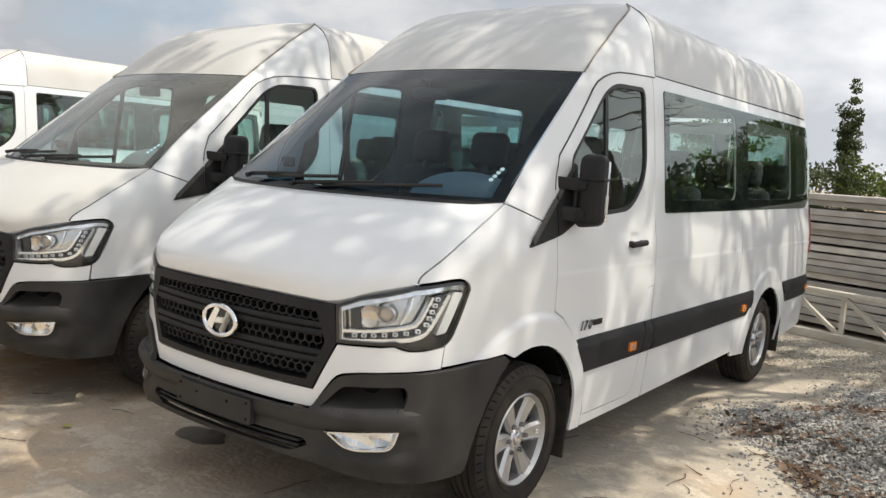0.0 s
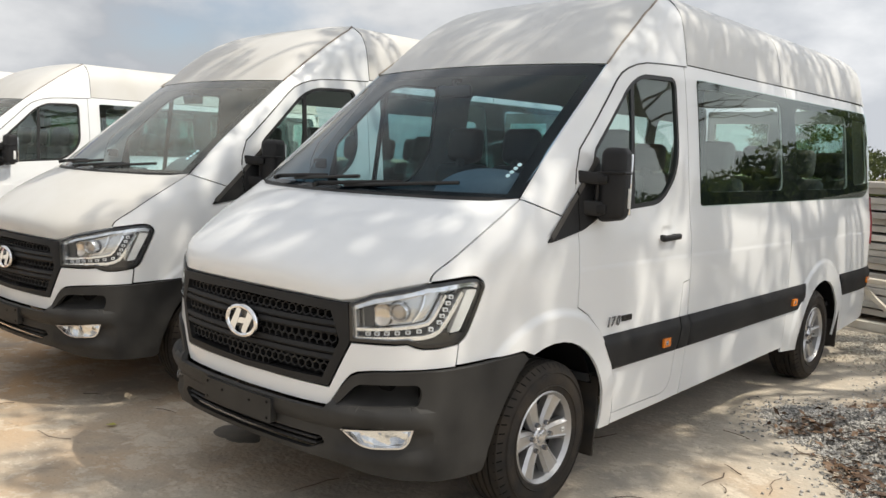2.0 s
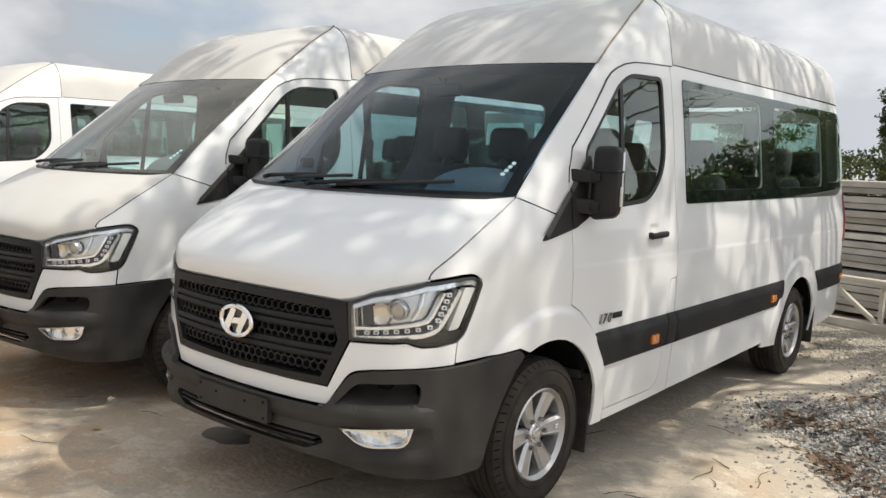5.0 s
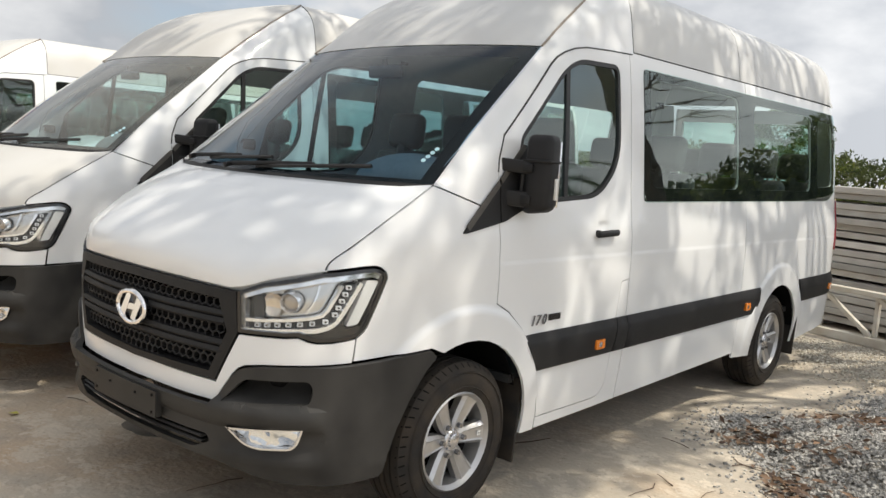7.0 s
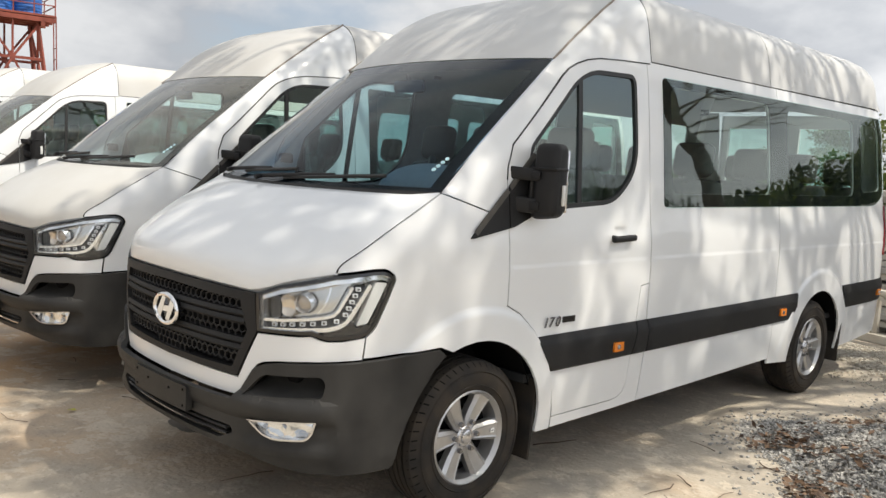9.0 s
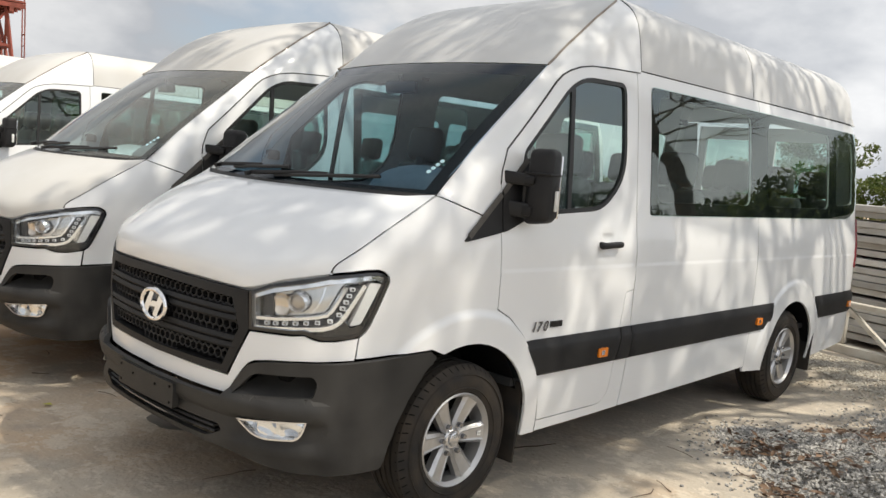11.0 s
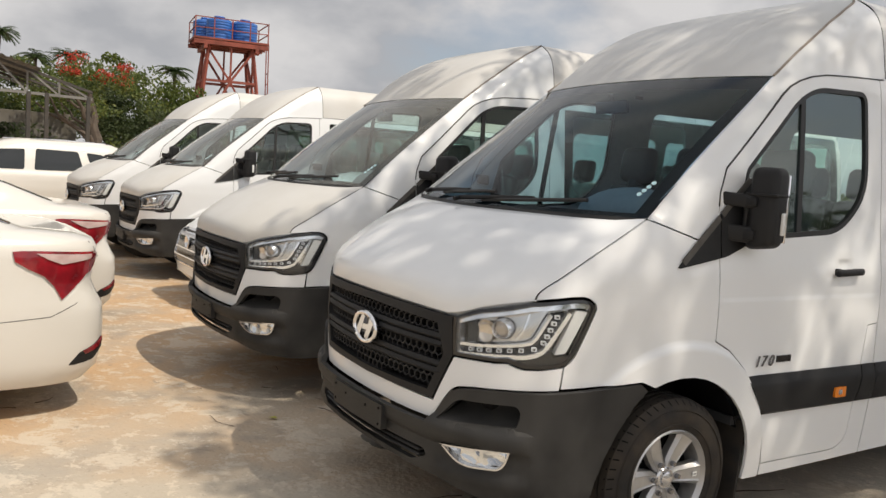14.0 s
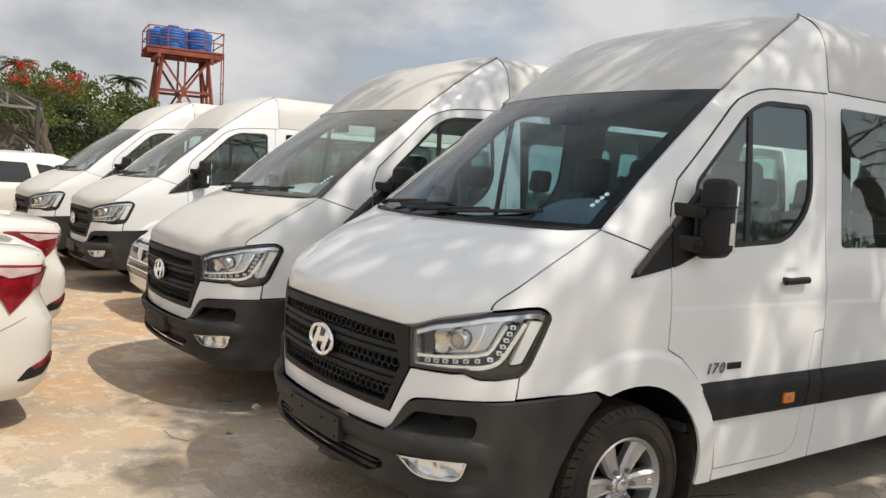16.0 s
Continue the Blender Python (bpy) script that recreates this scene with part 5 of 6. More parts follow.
def sedan_extras(car, side, end):
    for s in (1, -1):
        # lamp that runs from the flank round into the tail
        bm = bmesh.new()
        skin(bm, [(-.55, .994), (-.50, .998), (-.30, .992), (-.10, .980), (-.09, .950), (-.115, .89), (-.16, .83), (-.29, .715), (-.33, .79), (-.39, .855), (-.47, .895), (-.54, .940)], [], lambda a, b, q: side(a, b, .010 + q, s), .025, .012)
        lamp = part("tail_lamp", bm, REDLENS, car, "red wraparound tail lamp")
        bm = bmesh.new()
        skin(bm, [(s * .74, .972), (s * .58, .965), (s * .60, .90), (s * .66, .86), (s * .74, .83)], [], lambda a, b, q: end(a, b, .010 + q, 1), .025, .012)
        part("tail_lamp", bm, REDLENS, car, "red wraparound tail lamp")
        bm = bmesh.new()
        skin(bm, [(-.43, .983), (-.11, .968), (-.115, .940), (-.29, .918), (-.36, .945)], [], lambda a, b, q: side(a, b, .018 + q, s), .025, .006)
        part("reversing_lamp", bm, REVLENS, lamp)
        # black pocket with a red reflector low in the bumper
        bm = bmesh.new()
        skin(bm, rounded([(s * .765, .315), (s * .755, .395), (s * .63, .465), (s * .61, .40), (s * .68, .335)], .012, 2), [], lambda a, b, q: end(a, b, .006 + q, 1), .03, .006)
        pocket = part("bumper_pocket", bm, PLASTIC, car)
        bm = bmesh.new()
        skin(bm, [(s * .75, .398), (s * .632, .458), (s * .625, .432), (s * .735, .376)], [], lambda a, b, q: end(a, b, .012 + q, 1), .03, .006)
        part("reflector", bm, REDLENS, pocket)
        # shut lines
        bm = bmesh.new()
        skin(bm, strip([(s * .66, 1.04), (s * .60, .93), (s * .58, .80), (s * .55, .68), (s * .45, .655)], .008), [], lambda a, b, q: end(a, b, .0015 + q, 1), .05, 0)
        part("boot_gap", bm, SEAL, car)
        bm = bmesh.new()
        skin(bm, strip([(-.66, .60), (-.35, .62), (-.20, .69)], .0035), [], lambda a, b, q: side(a, b, .0015 + q, s), .05, 0)
        part("bumper_gap", bm, SEAL, car)
    bm = bmesh.new()
    for k in range(5):
        box(bm, (.022, .006, .030), (.30 + k * .032, -.058, .93), (0, 0, 0), .004, 1)
    part("lettering_bar", bm, CHROME, car)
    bm = bmesh.new()
    skin(bm, [(-.26, .60), (.26, .60), (.26, .73), (-.26, .73)], [], lambda a, b, q: end(a, b, .004 + q, 1), .08, .01)
    part("plate_recess", bm, PLASTIC, car)


SEDAN = [(.20, -.10, -4.30, .78), (.28, -.03, -4.36, .83), (.40, -.005, -4.38, .85), (.55, .0, -4.37, .86), (.66, -.01, -4.35, .862), (.72, -.045, -4.33, .86), (.80, -.078, -4.30, .856), (.88, -.07, -4.2, .85), (.96, -.05, -4.08, .842), (1.01, -.05, -3.95, .832), (1.045, -.07, -3.7, .815), (1.075, -.17, -3.35, .79), (1.10, -.46, -3.12, .76),
         (1.25, -.84, -2.72, .69), (1.39, -1.24, -2.28, .615), (1.46, -1.62, -2.05, .56), (1.485, -1.9, -1.95, .45)]
sedan = build_car("pearl white saloon car with red wraparound tail lamps", PEARL, SEDAN,
                  [("tail", [(-.60, 1.125), (.60, 1.125), (.50, 1.41), (-.50, 1.41)]), ("side", [(-1.10, 1.12), (-2.90, 1.12), (-2.42, 1.39), (-1.50, 1.39)]), ("nose", [(-.6, 1.13), (.6, 1.13), (.5, 1.40), (-.5, 1.40)])],
                  n=7, extras=sedan_extras)
sedan.matrix_basis = pose(-2.61, -1.765, 0, 0, 0, 2)
sedan2 = copy_thing(sedan, pose(-4.95, -1.28, 0, 0, 0, 2))

SUV_RINGS = [(.24, -.08, -4.62, .84), (.35, -.02, -4.68, .90), (.55, .0, -4.70, .93), (.80, -.02, -4.66, .945), (1.0, -.05, -4.5, .93), (1.06, -.08, -4.2, .915), (1.10, -.12, -3.75, .89), (1.35, -.25, -3.15, .80), (1.58, -.42, -2.65, .70), (1.66, -.6, -2.4, .62), (1.69, -.9, -2.2, .45)]


def suv_extras(car, side, end):
    for s in (1, -1):
        bm = bmesh.new()
        tube(bm, [side(-.75, 1.665, .02, s), side(-1.5, 1.69, .02, s), side(-2.4, 1.665, .02, s)], .016, 8)
        part("roof_rail", bm, SILVER, car)
        bm = bmesh.new()
        skin(bm, [(-.12, .98), (-.42, .98), (-.30, .80), (-.12, .82)], [], lambda a, b, q: side(a, b, .008 + q, s), .05, .01)
        part("tail_lamp", bm, REDLENS, car)


suv = build_car("pearl white estate car seen side-on, dark rear windows", PEARL, SUV_RINGS,
                [("side", [(-.42, 1.20), (-1.02, 1.15), (-1.12, 1.49), (-.86, 1.47), (-.58, 1.36)]), ("side", [(-1.18, 1.15), (-2.00, 1.14), (-1.96, 1.51), (-1.26, 1.50)]), ("side", [(-2.16, 1.14), (-3.25, 1.14), (-2.78, 1.46), (-2.14, 1.50)]), ("tail", [(-.65, 1.15), (.65, 1.15), (.58, 1.52), (-.58, 1.52)])],
                wheel_y=(-.95, -3.75), radius=.34, n=6.5, extras=suv_extras)
suv.matrix_basis = pose(-14.1, .85, 0, 0, 0, 3)

HATCH = [(.20, -.06, -3.60, .76), (.30, -.01, -3.72, .82), (.50, .0, -3.76, .84), (.72, -.02, -3.70, .845), (.88, -.03, -3.52, .83), (.95, -.05, -3.25, .80), (1.02, -.08, -2.75, .77), (1.25, -.2, -2.35, .69), (1.45, -.4, -1.95, .60), (1.51, -.7, -1.7, .48)]


def hatch_extras(car, side, end):
    bm = bmesh.new()
    gp = rounded([(-.50, .78), (.50, .78), (.42, .42), (-.42, .42)], .05, 3)
    skin(bm, gp, [], lambda a, b, q: end(a, b, .008 + q, -1), .06, .01)
    grille = part("grille", bm, GLOSSBLACK, car)
    bm = bmesh.new()
    skin(bm, offset_poly(gp, -.012), [offset_poly(gp, .006)], lambda a, b, q: end(a, b, .016 + q, -1), .05, .01)
    part("grille_rim", bm, CHROME, grille)
    bm = bmesh.new()
    lathe(bm, [(0, .02), (-.012, .05), (-.02, .066), (-.012, .075), (0, .07)], "y", 24, tuple(end(0, .66, .02, -1)))
    part("emblem", bm, CHROME, grille)
    for z in (.50, .58, .74):
        bm = bmesh.new()
        skin(bm, [(-.44, z), (.44, z), (.44, z + .012), (-.44, z + .012)], [], lambda a, b, q: end(a, b, .018 + q, -1), .06, .008)
        part("grille_bar", bm, CHROME, grille)
    for s in (1, -1):
        bm = bmesh.new()
        skin(bm, [(s * .52, .72), (s * .80, .76), (s * .80, .86), (s * .55, .80)], [], lambda a, b, q: end(a, b, .008 + q, -1), .04, .01)
        part("headlamp", bm, WHITELENS, car)
        bm = bmesh.new()
        skin(bm, strip([(s * .50, .30), (s * .74, .31), (s * .80, .36)], .02), [], lambda a, b, q: end(a, b, .014 + q, -1), .04, .01)
        part("bumper_trim", bm, CHROME, car)


hatch = build_car("small white hatchback car between two vans", PAINT, HATCH,
                  [("nose", [(-.62, 1.05), (.62, 1.05), (.55, 1.40), (-.55, 1.40)]), ("side", [(-.6, 1.02), (-2.5, 1.0), (-1.95, 1.38), (-.75, 1.40)])], n=6.5, wheel_y=(-.6, -3.0), radius=.29, extras=hatch_extras)
hatch.matrix_basis = pose(-5.66, 3.42, 0)

# ---- stacked boards and the steel truss behind the vans ----
BOARD = mat("weathered_board", (0.62, 0.60, 0.56), 0.85, var=0.8, scale=3.0, color2=(0.44, 0.41, 0.37), bump=0.4, bump_scale=40)
n_, l_ = BOARD.node_tree.nodes, BOARD.node_tree.links
tone_ = n_.new("ShaderNodeMapRange")
tone_.inputs["To Min"].default_value, tone_.inputs["To Max"].default_value = 0.62, 1.18
l_.new(n_.new("ShaderNodeObjectInfo").outputs["Random"], tone_.inputs["Value"])
grain_ = n_["Principled BSDF"].inputs["Base Color"].links[0].from_socket
scl_ = n_.new("ShaderNodeVectorMath")
scl_.operation = "SCALE"
l_.new(grain_, scl_.inputs[0])
l_.new(tone_.outputs["Result"], scl_.inputs["Scale"])
l_.new(scl_.outputs["Vector"], n_["Principled BSDF"].inputs["Base Color"])
STEEL = mat("pale_painted_steel", (0.64, 0.62, 0.56), 0.55, var=0.6, scale=6, color2=(0.47, 0.40, 0.31), bump=0.1)
yard = pose(.94, 6.33, 0, 0, 0, -17.8)
stack = thing("board_stack", "tall stack of weathered grey boards", "boards", yard)
rnd = random.Random(5)
plank_meshes = []
for k in range(5):
    bm = bmesh.new()
    L = 6.2 + .25 * k
    box(bm, (L, .9, .068), (0, 0, 0), (0, 0, 0), .006, 1)
    for v in bm.verts:
        v.co.z += .004 * math.sin(v.co.x * 2 + k)
    me = mesh_from(bm, "board", True)
    me.materials.append(BOARD)
    plank_meshes.append(me)
for j in range(18):
    ob = new("board", plank_meshes[j % 5])
    ob.parent = stack
    ob.matrix_basis = pose(1.6 + rnd.uniform(-.12, .12), 1.00 + rnd.uniform(-.035, .035) + .004 * j, .09 + .084 * j, rnd.uniform(-.3, .3), rnd.uniform(-.25, .25), rnd.uniform(-.4, .4))
for x in (-.9, 1.2, 3.4):
    bm = bmesh.new()
    box(bm, (.1, .9, .05), (x, 1.0, .025), (0, 0, 0), .004, 1)
    part("bearer", bm, BOARD, stack)

truss = thing("steel_truss", "pale steel lattice truss lying on the ground", "truss", yard)
for z, h, dpt in ((.045, .09, .12), (.52, .05, .10)):
    bm = bmesh.new()
    box(bm, (7.0, dpt, h), (2.2, 0, z), (0, 0, 0), .006, 1)
    part("chord", bm, STEEL, truss)
for k in range(11):
    x = -1.1 + k * .62
    for a, b in (((x, .03, .09), (x, .03, .50)), ((x, .0, .50), (x + .60, .0, .09))):
        bm = bmesh.new()
        a, b = Vector(a), Vector(b)
        d_ = b - a
        box(bm, (.045, .045, d_.length), tuple((a + b) / 2), (0, math.degrees(math.atan2(d_.x, d_.z)), 0), .004, 1)
        part("brace", bm, STEEL, truss)

# ---- gravel heap ----
STONE = mat("crushed_stone", (0.4, 0.4, 0.4), 0.85, bump=0.3, bump_scale=90)
island_var(STONE, (0.17, 0.168, 0.162), (0.52, 0.50, 0.465))
PALESTONE = mat("pale_stone", (0.4, 0.4, 0.4), 0.85, bump=0.3, bump_scale=90)
island_var(PALESTONE, (0.33, 0.30, 0.25), (0.62, 0.58, 0.50))
GRIT = mat("grit", (0.36, 0.34, 0.30), 0.9, var=0.9, scale=30, color2=(0.20, 0.18, 0.16), bump=0.8, bump_scale=45)


def heap(x, y):
    """Height of the gravel: a low heap beside the van, spread thin towards its edges."""
    e = 1.50 + .26 * math.sin(y * 1.7 + .6) + .18 * math.sin(y * 4.3) + max(0, 2.0 - y) * .75 + max(0, y - 3.2) * .10
    k = max(0.0, min(1.0, (x - e) / 1.1))
    fade = max(0.0, min(1.0, (y - .2) / .5, (5.8 - y) / .4, (5.9 - x) / 1.2))
    return fade * .26 * k * k * (3 - 2 * k) * (.8 + .3 * noise.noise((x * .9, y * .9, 3))), e


bm = bmesh.new()
vs = grid_mesh(bm, lambda u, v: Vector((.9 + 5 * u, .2 + 5.6 * v, heap(.9 + 5 * u, .2 + 5.6 * v)[0] - .012 + .012 * noise.noise((u * 30, v * 30, 1)))), 70, 80)
mound = new("gravel_mound", mesh_from(bm, "gravel_mound"))
mound.data.materials.append(GRIT)
tagged(mound, "low heap of grey grit under loose stones", "gravel", kind="stuff")


def scatter(name, label, category, material, count, where, size, flat=.75):
    """Many small stones or flakes as one mesh."""
    rg = np.random.RandomState(len(name) + count)
    V, F = [], []
    base = np.array([(1, 0, 0), (-1, 0, 0), (0, 1, 0), (0, -1, 0), (0, 0, 1), (0, 0, -1)], float)
    tri = [(0, 2, 4), (2, 1, 4), (1, 3, 4), (3, 0, 4), (2, 0, 5), (1, 2, 5), (3, 1, 5), (0, 3, 5)]
    made = 0
    while made < count:
        spot = where(rg)
        if spot is None:
            continue
        x, y, z, k = spot
        r = size * k * rg.uniform(.5, 1.35)
        q = rg.normal(size=(3, 3))
        q, _ = np.linalg.qr(q)
        p = (base * rg.uniform(.6, 1.3, (6, 1))) @ q * r
        p[:, 2] *= flat
        o = len(V) * 1
        V.extend((p + (x, y, z + r * .25)).tolist())
        F.extend([(a + o, b + o, c + o) for a, b, c in tri])
        made += 1
    me = bpy.data.meshes.new(name)
    me.from_pydata(V, [], F)
    me.materials.append(material)
    ob = new(name, me)
    return tagged(ob, label, category, kind="stuff")


def near_heap(rg):
    x, y = rg.uniform(.85, 4.4), rg.uniform(.3, 4.9)
    if rg.rand() < .6:
        x = rg.uniform(1.0, 2.6)
    h, e = heap(x, y)
    if x < e and rg.rand() > math.exp(-(e - x) * 7) * .35:
        return None
    return x, y, h, 1


def pale_spot(rg):
    x, y = rg.uniform(.0, 4.0), rg.uniform(4.3, 6.1)
    if y < 4.9 + .3 * math.sin(x * 3) and rg.rand() < .8:
        return None
    if x < .8 and y < 5.0:
        return None
    return x, y, heap(x, y)[0] + .01, .8


scatter("gravel", "loose grey crushed stone beside the van", "gravel", STONE, 27000, near_heap, .0125)
scatter("pale_gravel", "pale cream gravel near the boards", "gravel", PALESTONE, 12000, pale_spot, .0145)

LEAFLITTER = mat("dead_leaf", (0.2, 0.1, 0.06), 0.7)
island_var(LEAFLITTER, (0.055, 0.030, 0.020), (0.19, 0.115, 0.065))


def blades(name, label, category, material, items, kind="stuff"):
    """Pointed leaves: arrays of centres, directions, normals, lengths and widths."""
    C, D, N_, L, W = (np.array(q, float) for q in (items if isinstance(items, tuple) else zip(*items)))
    D = D / (np.linalg.norm(D, axis=1, keepdims=True) + 1e-9)
    S = np.cross(D, N_)
    S = S / (np.linalg.norm(S, axis=1, keepdims=True) + 1e-9)
    UP = np.cross(S, D)
    L, W = L[:, None], W[:, None]
    V = np.stack([C - D * L / 2, C - S * W / 2 + UP * W * .12, C + D * L / 2, C + S * W / 2 + UP * W * .12], 1).reshape(-1, 3)
    k = np.arange(len(C))[:, None] * 4
    F = np.concatenate([k + [[0, 1, 2]], k + [[0, 2, 3]]])
    me = bpy.data.meshes.new(name)
    me.vertices.add(len(V))
    me.vertices.foreach_set("co", V.ravel())
    me.loops.add(len(F) * 3)
    me.loops.foreach_set("vertex_index", F.ravel().astype(np.int32))
    me.polygons.add(len(F))
    me.polygons.foreach_set("loop_start", np.arange(0, len(F) * 3, 3, dtype=np.int32))
    me.update(calc_edges=True)
    me.materials.append(material)
    ob = new(name, me)
    return tagged(ob, label, category, kind=kind) if kind else ob


rg = np.random.RandomState(4)
items = []
spots = [(1.75 + .30 * math.sin(y * 2.1) + (y - 1.2) * .30 + rg.normal() * .25, y) for y in rg.uniform(.9, 4.0, 26)]
while len(items) < 1500:
    cx_, cy_ = spots[rg.randint(len(spots))]
    x, y = cx_ + rg.normal() * .13, cy_ + rg.normal() * .10
    if rg.rand() < .25:
        x, y = cx_ + rg.uniform(-.2, 1.8), cy_ + rg.normal() * .4
    h, edge = heap(x, y)
    if x < edge - .12 + .2 * rg.rand() ** 3:
        continue
    a = rg.uniform(0, 6.28)
    items.append(((x, y, h + rg.uniform(.012, .035)), (math.cos(a), math.sin(a), rg.uniform(-.4, .4)), (rg.normal() * .5, rg.normal() * .5, 1), rg.uniform(.03, .10), rg.uniform(.012, .038)))
blades("leaf_litter", "brown dead leaves on the gravel", "leaves", LEAFLITTER, items)

TWIG = mat("twig", (0.10, 0.065, 0.045), 0.8)
for k in range(70):
    a = rnd.uniform(0, 6.28)
    x, y = rnd.uniform(-2.6, 2.4), rnd.uniform(-2.6, 3.0)
    if k < 38:
        x, y = rnd.uniform(1.05, 2.3), rnd.uniform(-.6, 3.2)
    L = rnd.uniform(.08, .30)
    bm = bmesh.new()
    p0 = Vector((x, y, .006))
    pts = [p0]
    for q in range(4):
        a += rnd.uniform(-.5, .5)
        pts.append(pts[-1] + Vector((math.cos(a) * L / 4, math.sin(a) * L / 4, rnd.uniform(-.001, .003))))
    tube(bm, pts, rnd.uniform(.002, .004), 5, .0015)
    ob = new("twig", mesh_from(bm, "twig"))
    ob.data.materials.append(TWIG)
    tagged(ob, "thin dry twig lying on the concrete", "twig", "twigs on the yard")
YELLOWLEAF = mat("yellow_leaf", (0.42, 0.40, 0.06), 0.6)
ob = blades("fallen_leaf", "small yellow-green leaf on the concrete", "leaf", YELLOWLEAF, [((-1.44, -.86, .012), (.9, .4, .1), (0, 0, 1), .075, .045)], kind="")
tagged(ob, "small yellow-green leaf on the concrete", "leaf")

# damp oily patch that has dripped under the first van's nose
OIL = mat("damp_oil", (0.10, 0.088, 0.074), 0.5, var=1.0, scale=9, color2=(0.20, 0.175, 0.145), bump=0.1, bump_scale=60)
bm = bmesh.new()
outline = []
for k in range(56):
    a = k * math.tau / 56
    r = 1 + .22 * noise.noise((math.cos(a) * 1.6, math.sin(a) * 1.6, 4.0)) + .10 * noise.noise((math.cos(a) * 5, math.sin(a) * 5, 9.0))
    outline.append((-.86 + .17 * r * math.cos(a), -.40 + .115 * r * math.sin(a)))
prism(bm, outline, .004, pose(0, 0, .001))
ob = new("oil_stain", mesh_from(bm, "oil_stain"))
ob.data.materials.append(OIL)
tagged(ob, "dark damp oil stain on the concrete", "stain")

# ---- plants ----
BARK = mat("bark", (0.13, 0.105, 0.085), 0.9, var=0.8, scale=7, color2=(0.07, 0.055, 0.045), bump=0.6, bump_scale=22)


def leaf_mat(name, a, b_):
    m = mat(name, a, 0.55)
    island_var(m, a, b_)
    m.node_tree.nodes["Principled BSDF"].inputs["Subsurface Weight"].default_value = 0.0
    # thin leaves let some light through
    n, l = m.node_tree.nodes, m.node_tree.links
    tl, mx = n.new("ShaderNodeBsdfTranslucent"), n.new("ShaderNodeMixShader")
    src = n["Principled BSDF"].inputs["Base Color"].links[0].from_socket
    l.new(src, tl.inputs["Color"])
    mx.inputs["Fac"].default_value = 0.42
    l.new(n["Principled BSDF"].outputs["BSDF"], mx.inputs[1])
    l.new(tl.outputs["BSDF"], mx.inputs[2])
    l.new(mx.outputs["Shader"], n["Material Output"].inputs["Surface"])
    return m


LEAF = leaf_mat("green_leaf", (0.050, 0.088, 0.018), (0.165, 0.195, 0.045))
DULL = leaf_mat("dull_leaf", (0.034, 0.054, 0.020), (0.095, 0.125, 0.045))
PALM = leaf_mat("palm_leaf", (0.030, 0.060, 0.018), (0.08, 0.12, 0.04))
FLOWER = leaf_mat("red_blossom", (0.42, 0.022, 0.015), (0.60, 0.09, 0.045))


def rand_dir(rg):
    v = rg.normal(size=3)
    return v / np.linalg.norm(v)


def clumps(rg, centres, per, spread, L, flat=.6, droop=.2):
    C = np.repeat(np.array([c for c, r in centres]), per, 0)
    r = np.repeat(np.array([r for c, r in centres]), per)[:, None]
    n = len(C)
    unit = lambda: (lambda q: q / np.linalg.norm(q, axis=1, keepdims=True))(rg.normal(size=(n, 3)))
    o = unit() * r * spread * rg.uniform(.25, 1, (n, 1)) ** .6
    o[:, 2] *= flat
    d = unit()
    d[:, 2] -= droop
    return C + o, d, unit(), L * rg.uniform(.6, 1.4, n), L * rg.uniform(.35, .6, n)


def limb(bm, a, b, r, r2, rg, wob=.08, n=5):
    a, b = np.array(a, float), np.array(b, float)
    L = np.linalg.norm(b - a)
    pts = [a + (b - a) * k / n + (rg.normal(size=3) * wob * L / n if 0 < k < n else 0) for k in range(n + 1)]
    tube(bm, [Vector(p) for p in pts], r, 8, r2)
    return pts


def tree(label, base, height, crown, seed, per=60, leaf=.16, material=None, trunk_r=.16, clump_n=60, lean=(0, 0), crown_z=None, flowers=0, clump_r=.55, category="tree", low=.25):
    """Trunk, limbs and a crown of leaf clumps; crown: half widths in x, y, z."""
    rg = np.random.RandomState(seed)
    t = thing("tree", label, category, pose(*base))
    cz = crown_z or height - crown[2]
    fork = np.array((lean[0] * .5, lean[1] * .5, height * low))
    top = np.array((lean[0], lean[1], cz))
    bm = bmesh.new()
    limb(bm, (0, 0, -.1), fork, trunk_r, trunk_r * .75, rg, .15)
    limb(bm, fork, top, trunk_r * .75, trunk_r * .2, rg, .2)
    centres = []
    for k in range(clump_n):
        d = rand_dir(rg) * rg.uniform(.35, 1) ** .5
        c = top + d * crown * (1 + .25 * rg.normal())
        centres.append((c, clump_r * rg.uniform(.6, 1.4)))
        if k % 5 == 0:
            limb(bm, fork + (top - fork) * rg.uniform(0, .8), c, trunk_r * .28, trunk_r * .06, rg, .25)
    part("trunk", bm, BARK, t)
    ob = blades("crown", "", "", material or LEAF, clumps(rg, centres, per, 1, leaf), kind="")
    ob.parent = t
    if flowers:
        cs = [(c + (0, 0, .15), r * .8) for c, r in centres if c[2] > top[2] + crown[2] * .45][:flowers]
        fl = blades("blossom", "", "", FLOWER, clumps(rg, cs, 60, 1.0, leaf * .85), kind="")
        fl.parent = t
        tagged(fl, "bright red blossom")
    return t


